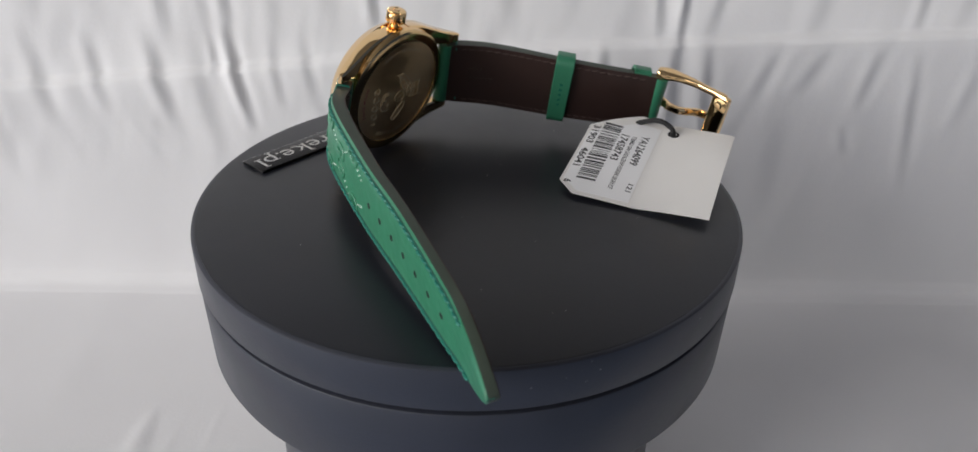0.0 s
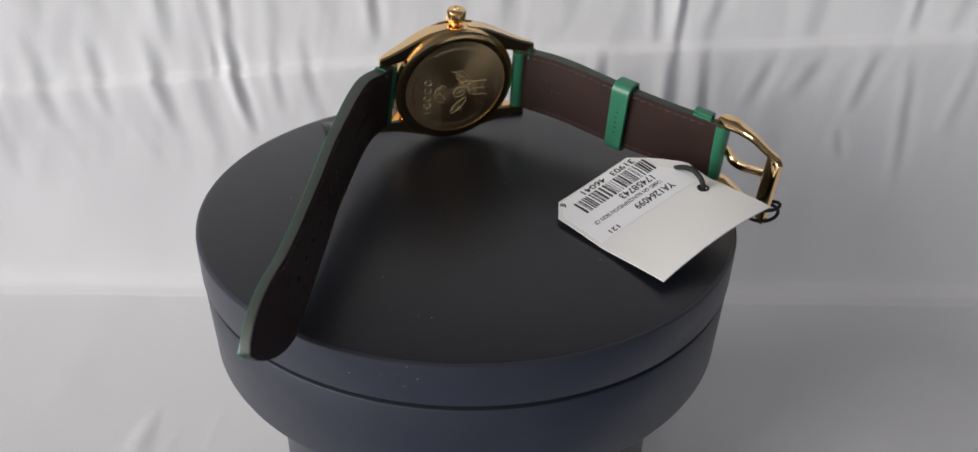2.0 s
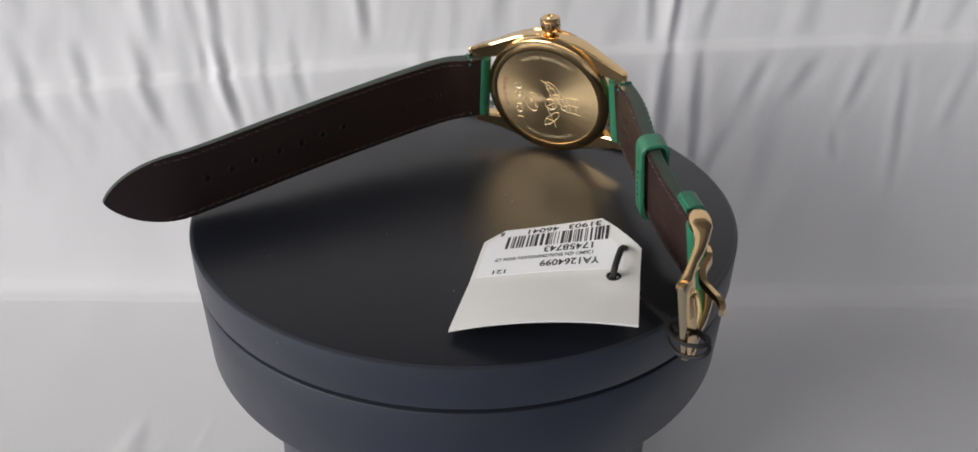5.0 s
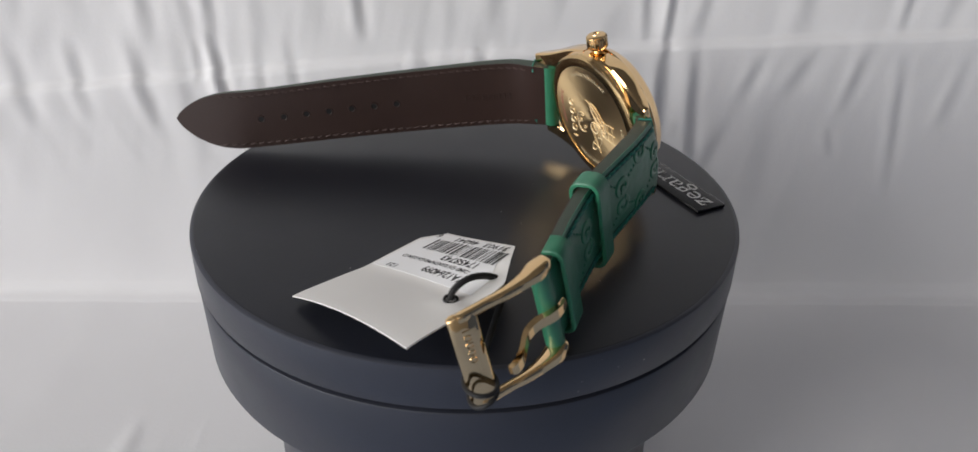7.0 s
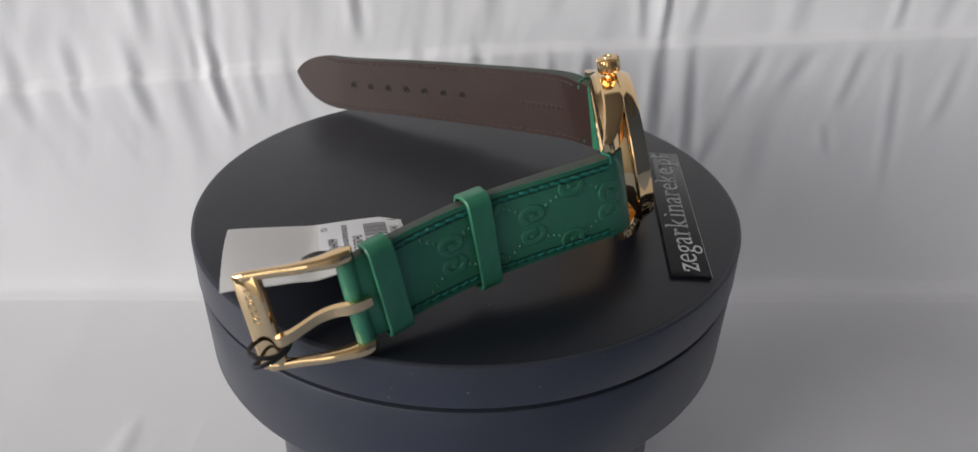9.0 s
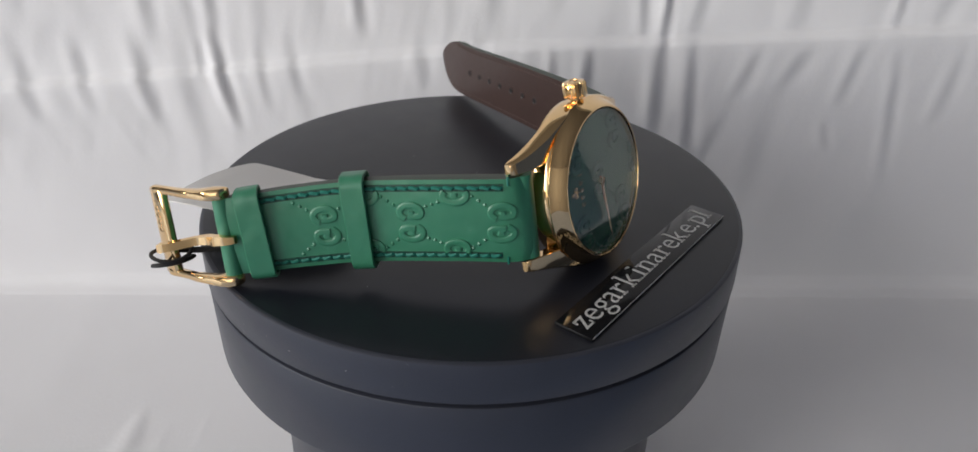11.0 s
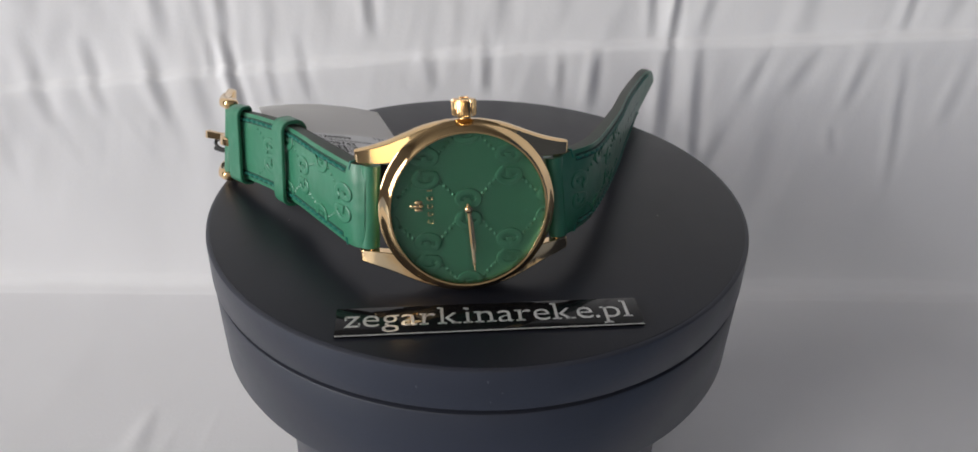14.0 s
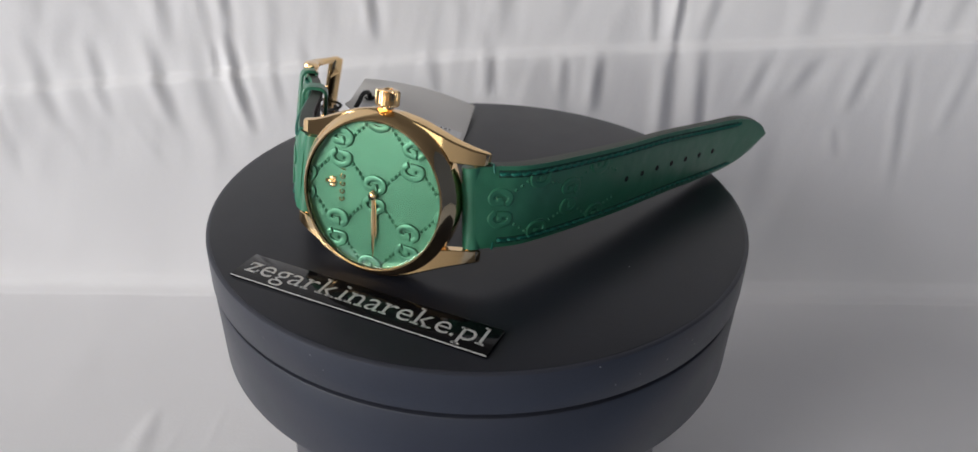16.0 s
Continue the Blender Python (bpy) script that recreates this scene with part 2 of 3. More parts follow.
# ---- the cloth: over the table, up a step behind the stand and on over its edge ----
def cloth():
    cols, rows = 600, 460
    wrinkles = []
    rnd = random.Random(7)

    def add(x0, z0, x1, z1, wide, high):
        wrinkles.append((x0, z0, x1, z1, wide, high))

    def crease(x0, z0, x1, z1, w, h):
        """A fold with its lit side towards the window: a ridge, and a hollow behind it."""
        add(x0 - 0.8 * w, z0, x1 - 0.8 * w, z1, w, 0.62 * h)
        add(x0 + 0.8 * w, z0, x1 + 0.8 * w, z1, w, -0.62 * h)

    # folds of the drop: from (x, height) to (x, height), width, height
    for c in ((-97, 4, -88, -34, 2.2, 2.1), (-103, 2, -101, -14, 1.8, 0.8), (-128, 2, -117, -38, 3.0, 0.9), (-108, -4, -102, -46, 4.0, 0.7), (-151, 0, -144, -28, 3.0, 1.0),
              (-174, 0, -166, -34, 3.4, 0.9), (-80, 2, -76, -26, 2.4, 0.7), (-68, 2, -63, -22, 2.4, 0.6), (5, 2, 5, -18, 2.6, 0.9), (-18, 2, -15, -16, 3, 0.6), (47, 2, 46, -24, 2.6, 1.1),
              (33, 2, 34, -18, 2.2, 0.6), (74, 3, 75, -38, 3.2, 1.6), (86, 2, 90, -50, 2.6, 1.1), (112, 2, 105, -18, 2.8, 0.7), (101, -26, 93, -52, 3.4, 0.5), (131, 2, 121, -15, 3.4, 0.7),
              (151, 2, 146, -22, 2.6, 0.7), (166, 0, 173, -56, 2.4, 0.8), (143, -28, 147, -40, 2.0, 0.6), (192, 2, 186, -30, 3.0, 0.7), (120, -34, 114, -70, 5, 0.4)):
        crease(*c)
    for _ in range(46):
        x, s = rnd.uniform(-260, 260), rnd.uniform(0.1, 0.6)
        d = rnd.uniform(14, 60)
        s, d = (-0.4 * s, 0.7 * d) if x > 90 else (s, d)
        crease(x, rnd.uniform(-30, 2), x + s * d, -d - 10, rnd.uniform(2.4, 5.5), rnd.uniform(0.1, 0.32) * (0.6 if x > 90 else 1))
    # folds of the upper slope
    for c in ((-124, 40, -119, 0, 3.4, 1.2), (-99, 40, -95, 0, 2.6, 1.3), (-111, 40, -103, 2, 2.4, 0.6), (-81, 40, -77, -4, 3.4, 0.6), (-151, 40, -143, 2, 5, 0.6), (-177, 40, -167, 2, 5, 0.5),
              (-44, 36, -38, 0, 2.6, 1.1), (-62, 40, -55, 4, 4, 0.5), (13, 40, 10, 3, 4, 0.7), (-8, 40, -6, 6, 3, 0.4), (39, 40, 34, 4, 4, 0.5), (67, 40, 68, 2, 2.2, 1.0), (80, 50, 75, -2, 1.8, 1.7),
              (96, 40, 85, 3, 3.0, 0.8), (170, 40, 164, 8, 2.2, 0.9), (133, 40, 124, 6, 4, 0.5), (193, 40, 178, 10, 4, 0.6)):
        crease(*c)
    for _ in range(16):
        x, s = rnd.uniform(-300, 300), rnd.uniform(-0.5, 0.3)
        crease(x + 60 * s, 60, x, rnd.uniform(-2, 25), rnd.uniform(3, 7), rnd.uniform(0.1, 0.3))
    # flat part
    flat = [(rnd.uniform(-330, 330), rnd.uniform(-250, 90), rnd.uniform(0, 3.14), rnd.uniform(5, 14), rnd.uniform(30, 90), rnd.uniform(-0.9, 0.9)) for _ in range(30)]
    flat += [(x, y, 1.52, w, 17, h) for x, y, w, h in ((-102, 26, 3.4, 0.45), (-97, 26, 3.4, -0.45), (-90, 25, 3.0, 0.55), (-85, 25, 3.0, -0.55), (-114, 20, 4, 0.6), (104, 20, 4, -0.6))]
    path = spline([(-80, -106), (-50, -106), (0, -106), (90, -106), (103, -105.2), (107.8, -101.6), (109.6, -92), (110.5, -50), (111.5, -10), (112, -3), (112.6, -0.6), (114.5, 0.6),
                   (117, 4.2), (123, 30), (137, 88), (144, 120), (148, 160), (150, 260)], 30)
    path = np.array(path)
    run = np.r_[0, np.cumsum(np.linalg.norm(np.diff(path, axis=0), axis=1))]
    # finer steps where the view is
    mid = run[np.argmin(abs(path[:, 0] - 110))]
    s = np.linspace(-1, 1, rows)
    s = mid + np.sign(s) * np.abs(s) ** 1.5 * np.where(s < 0, mid, run[-1] - mid)
    py, pz = np.interp(s, run, path[:, 0]), np.interp(s, run, path[:, 1])
    xs = np.linspace(-1, 1, cols)
    xs = 420 * np.sign(xs) * np.abs(xs) ** 1.35
    ty, tz = np.gradient(py, s), np.gradient(pz, s)
    ln = np.hypot(ty, tz)
    ny, nz = -tz / ln, ty / ln
    X, Y, Z = np.meshgrid(xs, py, indexing="xy")[0], np.repeat(py[:, None], cols, 1), np.repeat(pz[:, None], cols, 1)
    up = np.clip((Z + 104) / 96, 0, 1)
    Z = Z + up * (0.052 * X - 0.024 * (np.hypot(X, 25) - X) + 0.6)
    H = np.zeros_like(X)
    for x0, z0, x1, z1, w, h in wrinkles:
        # along the fold's line
        dx, dz = x1 - x0, z1 - z0
        L2 = dx * dx + dz * dz
        a = np.clip(((X - x0) * dx + (Z - z0) * dz) / L2, 0, 1)
        d = np.hypot(X - x0 - a * dx, Z - z0 - a * dz)
        H += h * np.exp(-(d / w) ** 2) * np.sin(np.pi * np.clip(0.12 + a * 0.88, 0, 1)) * (up > 0)
    for x0, y0, ang, w, l, h in flat:
        a = (X - x0) * math.cos(ang) + (Y - y0) * math.sin(ang)
        b = -(X - x0) * math.sin(ang) + (Y - y0) * math.cos(ang)
        H += h * np.exp(-(b / w) ** 2 - (a / l) ** 2) * (up <= 0)
    H += np.array([[0.55 * noise.noise((x / 28, z / 45 + y / 40, 3)) for x in xs] for y, z in zip(py, pz)])
    # fine streaks down the hanging parts
    H += up * np.array([[0.24 * noise.noise(((x - 0.3 * z) / 9, z / 34, 11)) + 0.08 * noise.noise(((x - 0.2 * z) / 3.6, z / 22, 5)) for x in xs] for y, z in zip(py, pz)])
    Y, Z = Y + H * ny[:, None], Z + H * nz[:, None]
    Z = np.maximum(Z, -106.0)
    co = np.stack([X, Y, Z + 106], -1).reshape(-1, 3) * 0.001
    faces = [(r * cols + c, r * cols + c + 1, (r + 1) * cols + c + 1, (r + 1) * cols + c) for r in range(rows - 1) for c in range(cols - 1)]
    me = bpy.data.meshes.new("backdrop")
    me.from_pydata(co.tolist(), [], faces)
    for p in me.polygons:
        p.use_smooth = True
    me.materials.append(COTTON)
    tagged(new("backdrop", me), "creased white cotton cloth over table and step", "cloth", kind="structure")


cloth()


# ---- the stand ----
OFF = Vector((-2.2, -0.3, 0))                # the disc sits a little off the turning axis
stand = thing("display_stand", Matrix.Translation((OFF.x, OFF.y, -106)), "round black satin-painted turning display stand on a white cloth", "stand")


def on_stand(bm):
    bm.transform(Matrix.Translation((OFF.x, OFF.y, 0)))
    return bm


part("lid", on_stand(lathe([(0, -0.1), (40, -0.1), (67.6, -0.1), (68.0, -0.16), (68.35, -0.42), (68.45, -0.9), (68.45, -9.9), (68.3, -10.2), (67.8, -10.4), (60, -10.4), (0, -10.4)], 160)), PAINT, stand, "black satin disc")
# thin face added over the lid to carry the shaded top colour
part("top_shade_face", on_stand(lathe([(0, 0), (30, 0), (67.2, 0), (67.4, -0.04), (67.4, -0.2), (0, -0.2)], 160)), TOP_SHADE, stand, "smooth black top face, its darker shade put into the colour")
part("gap", on_stand(lathe([(0, -10.4), (65.6, -10.4), (65.6, -11.5), (0, -11.5)], 128)), GAP, stand)
part("drum", on_stand(lathe([(0, -11.5), (67.4, -11.5), (68.0, -11.65), (68.2, -12.1), (68.0, -20), (67.7, -32), (67.3, -33), (66.2, -33.4), (0, -33.4)], 160)), PAINT, stand, "black satin drum")
part("foot", on_stand(lathe([(0, -33.4), (54, -33.4), (54, -105.4), (53.6, -106), (0, -106)], 128)), PAINT, stand)


specks = bmesh.new()
rnd = random.Random(21)
for k in range(46):
    if k < 18:
        a, r = rnd.uniform(0, 6.28), rnd.uniform(10, 66)
        p, n = Vector((r * math.cos(a), r * math.sin(a), 0.02)), Vector((0, 0, 1))
    else:
        a = radians(rnd.choice((-68, -55, 54, 62, 130, 200)) + rnd.gauss(0, 9))
        p, n = Vector((68.47 * math.cos(a), 68.47 * math.sin(a), -rnd.uniform(0.8, 9))), Vector((math.cos(a), math.sin(a), 0))
    s = n.orthogonal().normalized()
    w, r = n.cross(s), rnd.uniform(0.08, 0.2)
    v = [specks.verts.new(p + s * (r * math.cos(q) * rnd.uniform(0.5, 1.4)) + w * (r * math.sin(q))) for q in np.linspace(0, 6.283, 6, endpoint=False)]
    v.append(specks.verts.new(p + n * 0.07))
    for i in range(6):
        specks.faces.new((v[i], v[(i + 1) % 6], v[6]))
part("dust", on_stand(specks), DUST, stand, "scattered pale dust specks", smooth=False, kind="stuff")


# ---- the name plate ----
SX = Vector((-41.5, -47.5, 0)).normalized()
SY = Vector((-SX.y, SX.x, 0))
PLATE = Matrix(((SX.x, SY.x, 0, -22.7), (SX.y, SY.y, 0, 62.4), (0, 0, 1, 0), (0, 0, 0, 1)))
plate = thing("name_plate", PLATE, "thin glossy black plastic plate with silver letters", "sign")
part("panel", box(0, 63, 0, 8.9, 0.02, 0.9, bevel=0.18), PLASTIC, plate, own=True)


def serif_words(words, size, width):
    """Words letter by letter in the built-in font, with slab serifs on the stems and ticks on the z."""
    out = bmesh.new()
    x = 0.0
    thin, reach = size * 0.045, size * 0.07

    def groups(bm, y):
        xs = sorted(v.co.x for v in bm.verts if abs(v.co.y - y) < size * 0.02)
        runs = []
        for q in xs:
            if runs and q - runs[-1][1] < size * 0.14:
                runs[-1][1] = q
            else:
                runs.append([q, q])
        return runs

    for ch in words:
        bm = lettering(ch, size, 0.03, -0.009)
        lo, hi = min(v.co.x for v in bm.verts), max(v.co.x for v in bm.verts)
        low, high = min(v.co.y for v in bm.verts), max(v.co.y for v in bm.verts)
        bars = []
        if ch in "rkinpl":
            for a, b in groups(bm, low):
                bars.append((a - reach, b + reach, low, low + thin))
            a, b = (groups(bm, high) or [[lo, lo + size * 0.08]])[0]
            if ch in "rnp":
                a, b = lo, lo + size * 0.09
                high = size * 0.545 if high > size * 0.5 else high
            bars.append((a - reach, b, high - thin, high))
        if ch == "z":
            bars.append((lo, lo + thin, high - size * 0.16, high))
            bars.append((hi - thin, hi, low, low + size * 0.16))
        for a, b, c, d in bars:
            box(a, b, c, d, -0.03, 0.03, bm)
        lo, hi = min(v.co.x for v in bm.verts), max(v.co.x for v in bm.verts)
        bm.transform(Matrix.Translation((x - lo, 0, 0)))
        x += hi - lo + size * 0.055
        me = bpy.data.meshes.new("letter")
        bm.to_mesh(me)
        bm.free()
        out.from_mesh(me)
        bpy.data.meshes.remove(me)
    for v in out.verts:
        v.co.x *= width / x
    return out


words = serif_words("zegarkinareke.pl", 8.3, 59.6)
words.transform(Matrix.Translation((1.9, 2.3, 0.93)))
part("letters", words, SILVER, plate, "silver printed letters", own=True, smooth=False)
part("lower_edge", box(0.15, 62.9, -0.05, 0.04, 0.6, 0.82), SILVER, plate, "thin silver strip along the lower edge", own=True, smooth=False)


# ---- the watch ----
N = Vector((-0.766, 0.594, 0.242)).normalized()      # out of the dial
S = Vector((0.612, 0.79, 0)).normalized()            # to twelve
S = (S - N * S.dot(N)).normalized()
U = S.cross(N)                                       # to three, the crown
C = Vector((-28.0, 30.1, 19.15))
WATCH = Matrix(((U.x, S.x, N.x, C.x), (U.y, S.y, N.y, C.y), (U.z, S.z, N.z, C.z), (0, 0, 0, 1)))
watch = thing("wristwatch", WATCH, "gold wristwatch with green dial and strap, lying on its side", "watch")

case = part("case", lathe([(14, -1.6), (17.9, -1.6), (18.15, -1.9), (18.2, -2.4), (18.2, -4.6), (18.1, -5.6), (17.9, -6.2), (14, -6.3)], 128, True), GOLD, watch, "polished gold case", own=True)
part("bezel", lathe([(15.95, 0.1), (15.98, 1.6), (16.08, 1.85), (16.4, 1.88), (16.6, 1.72), (17.2, 0.9), (17.75, 0.0), (18.25, -0.95), (18.5, -1.2), (18.5, -1.35), (18.45, -1.5), (18.0, -1.6), (15.95, -1.6)], 128, True), GOLD, case, own=True)
part("back_ring", lathe([(14.9, -6.9), (15.0, -7.32), (15.3, -7.4), (17.1, -7.1), (17.75, -6.75), (17.88, -6.2), (14.9, -6.2)], 128, True), DARKENED_GOLD, case, "polished gold back ring, its dark reflections put into the colour", own=True)
cover = part("back_cover", lathe([(0, -7.18), (4, -7.18), (15.0, -7.18), (15.0, -6.4), (0, -6.4)], 128), BRUSHED, case, "brushed gold back cover", own=True)


def lug(sx, sy):
    rows = [(3, 18.1, 13.0, -0.7, -5.4), (8, 17.1, 12.0, -0.9, -5.5), (12, 15.6, 10.6, -1.5, -5.8), (16, 14.0, 9.7, -2.7, -6.4),
            (19.5, 12.9, 9.45, -4.0, -7.1), (22.0, 12.3, 9.45, -5.5, -7.6), (22.7, 12.0, 9.7, -6.3, -7.5)]
    out = []
    for y, xo, xi, zt, zb in spline(rows, 4):
        c = min(0.45, (zt - zb) * 0.2)
        ring = [(xi, zb + c), (xi, zt - c * 0.4), (xi + c * 0.4, zt), (xo - c, zt - 0.1), (xo, zt - c - 0.3), (xo, zb + c), (xo - c, zb), (xi + c, zb)]
        out.append([(sx * x, sy * y, z) for x, z in ring])
    part("lug", loft(out), GOLD, case, own=True)


for sx in (1, -1):
    for sy in (1, -1):
        lug(sx, sy)
for sy in (1, -1):
    part("spring_bar", tube([(-9.6, sy * 20.2, -6.0), (9.6, sy * 20.2, -6.0)], 0.7, 10), GOLD, case, own=True)

crown = bmesh.new()
rings = []
for x, r, deep in ((18.0, 1.4, 0), (19.0, 1.4, 0), (19.05, 2.3, 0.0), (19.35, 2.6, 0.28), (21.9, 2.6, 0.28), (22.3, 2.3, 0.1), (22.5, 1.7, 0), (22.55, 0.9, 0)):
    rings.append([(x, (r - deep * (k % 4 in (2, 3))) * math.cos(2 * math.pi * k / 112), -2.6 + (r - deep * (k % 4 in (2, 3))) * math.sin(2 * math.pi * k / 112)) for k in range(112)])
crown = part("crown", loft(rings), GOLD, case, "fluted gold crown", own=True)
part("crown_mark", tube([(22.56, 0.9 * math.cos(a), -2.6 + 0.9 * math.sin(a)) for a in np.linspace(0.5, 5.8, 18)], 0.16, 5), GOLD, case, own=True)

dial = part("dial", lathe([(0, 0), (8, 0), (16.3, 0), (16.3, -0.4), (0, -0.4)], 96), DIAL, watch, "green embossed leather-look dial", own=True)


def motif(put, over, cx, cy, s=1.0, turn=0.0, limit=99.0, high=0.7):
    """Embossed pair of facing open rings, as low flat bands; put maps (x, y) to a surface with the normal over. limit: how far out in y it may go."""
    bm = bmesh.new()

    def line(pts):
        ends = [(cx + s * (x * math.cos(turn) - y * math.sin(turn)), cy + s * (x * math.sin(turn) + y * math.cos(turn))) for x, y in pts]
        run = []
        for x, y in [*ends, (0, 999)]:
            if abs(y) < limit:
                run.append(put(x, y))
            else:
                if len(run) > 2:
                    tube(run, 0.62 * s, 12, False, bm, high, over, 0.5)
                run = []

    for side in (1, -1):
        ring = [(side * (1.95 + 1.35 * math.cos(a)), side * 1.95 * math.sin(a)) for a in np.linspace(radians(-150), radians(122), 26)]
        line([*ring, (side * 1.1, side * 0.75), (side * 1.1, side * 0.1)])
        line([(side * 1.1, side * y) for y in (0.5, 0.1, -0.3, -0.6)])
        line([(side * u, side * 0.1) for u in (1.1, 1.5, 1.9, 2.2)])
    return bm


def studs(put, ax, ay, bx, by, n, r=0.55):
    bm = bmesh.new()
    for k in range(n):
        f = (k + 0.5) / n
        x, y = ax + (bx - ax) * f, ay + (by - ay) * f
        ring = [put(x + r * math.cos(q), y + r * math.sin(q), 0.0) for q in np.linspace(0, 2 * math.pi, 4, endpoint=False)]
        mid = put(x, y, 0.32)
        v = [bm.verts.new(p) for p in ring] + [bm.verts.new(mid)]
        for i in range(4):
            bm.faces.new((v[i], v[(i + 1) % 4], v[4]))
    return bm


def on_dial(x, y, h=0.0):
    return Vector((x, y, 0.02 + h))


GX, GY = 9.0, 8.6
for i in range(-2, 3):
    for j in range(-2, 3):
        if (i + j) % 2 == 0 and math.hypot(i * GX, j * GY) < 18.9:
            bm = motif(on_dial, Vector((0, 0, 1)), i * GX, j * GY, 1.12)
            bad = [v for v in bm.verts if v.co.xy.length > 16.0]
            bmesh.ops.delete(bm, geom=bad, context="VERTS")
            if bm.verts:
                part("motif", bm, DIAL, dial, own=True)
for i in range(-2, 2):
    for j in range(-2, 2):
        # dotted diagonals between the motifs
        a, b = ((i, j), (i + 1, j + 1)) if (i + j) % 2 == 0 else ((i + 1, j), (i, j + 1))
        ax, ay, bx, by = a[0] * GX, a[1] * GY, b[0] * GX, b[1] * GY
        bm = studs(on_dial, ax + (bx - ax) * 0.3, ay + (by - ay) * 0.3, bx - (bx - ax) * 0.3, by - (by - ay) * 0.3, 4, 0.58)
        bad = [v for v in bm.verts if v.co.xy.length > 15.9]
        bmesh.ops.delete(bm, geom=bad, context="VERTS")
        if bm.verts:
            part("stud_row", bm, DIAL, dial, own=True)

# applied emblem and name, as plain shapes
em = bmesh.new()
for x, y, rx, ry in ((1.1, 11.7, 0.5, 0.45), (1.1, 10.7, 0.45, 0.75), (0.3, 10.3, 0.42, 0.85), (1.9, 10.3, 0.42, 0.85), (1.1, 9.7, 0.36, 0.5)):
    loft([[(x + rx * s * math.cos(q), y + ry * s * math.sin(q), z) for q in np.linspace(0, 2 * math.pi, 12, endpoint=False)] for s, z in ((1, 0.0), (1, 0.25), (0.5, 0.45))], True, em)
part("emblem", em, GOLD, dial, "small applied gold emblem", own=True)
nm = bmesh.new()
for k in range(5):
    x = -2.3 + k * 1.65
    ring = [(x + 0.42 * math.cos(q), 7.9 + 0.55 * math.sin(q), 0.12) for q in np.linspace(0.5, 5.8, 12)] if k < 4 else [(x, 7.35, 0.12), (x, 8.45, 0.12)]
    tube(ring, 0.14, 5, False, nm)
part("applied_marks", nm, GOLD, dial, "small applied gold marks", own=True)


def pointer(name, length, wide, z, angle):
    q = radians(angle)
    d, w = Vector((math.cos(q), math.sin(q), 0)), Vector((-math.sin(q), math.cos(q), 0))
    secs = []
    for a, k in ((-1.2, 0.5), (0.6, 0.8), (length * 0.45, 1.0), (length * 0.85, 0.7), (length, 0.12)):
        secs.append([d * a - w * wide * k + Vector((0, 0, z)), d * a + Vector((0, 0, z + 0.14)), d * a + w * wide * k + Vector((0, 0, z)), d * a + Vector((0, 0, z - 0.04))])
    part(name, loft(secs), GOLD, watch, "slim polished gold pointer", own=True)


pointer("minute_pointer", 13.6, 0.45, 0.85, 184.5)
pointer("hour_pointer", 9.6, 0.5, 0.5, 187.5)
part("pointer_cap", lathe([(0, 1.35), (0.5, 1.3), (0.85, 1.1), (0.9, 0.3), (0, 0.3)], 24), GOLD, watch, own=True)
glass = part("crystal", lathe([(0, 1.66), (15.4, 1.66), (15.7, 1.66), (15.92, 1.42), (15.92, 1.2), (15.9, 1.15), (15.4, 1.15), (0, 1.15)], 96), GLASS, watch, "clear flat crystal", own=True)
glass.visible_shadow = False

# etching of the back cover, as plain shapes and the words that can be read
et = bmesh.new()
for k in range(5):
    x = 2.6 - k * 2.6
    ring = [(x + 0.85 * math.cos(q), -8.3 + 1.0 * math.sin(q), -7.2) for q in np.linspace(0.5, 5.8, 14)] if k < 4 else [(x, -9.2, -7.2), (x, -7.4, -7.2)]
    tube(ring, 0.2, 4, False, et)
part("etched_marks", et, ETCH, cover, "etched marks", own=True)
eb = bmesh.new()


def etch(points, closed=False, r=0.15):
    """A fine line of the back's drawing, across and up."""
    tube([(u, y, -7.2) for y, u in points], r, 4, closed, eb)


def oval(y, u, ry, ru, q0=0, q1=360, tilt=0.0, r=0.15):
    k = radians(tilt)
    pts = [(ry * math.cos(q), ru * math.sin(q)) for q in np.linspace(radians(q0), radians(q1), 22, endpoint=q1 - q0 < 360)]
    etch([(y + a * math.cos(k) - b * math.sin(k), u + a * math.sin(k) + b * math.cos(k)) for a, b in pts], q1 - q0 >= 360, r)


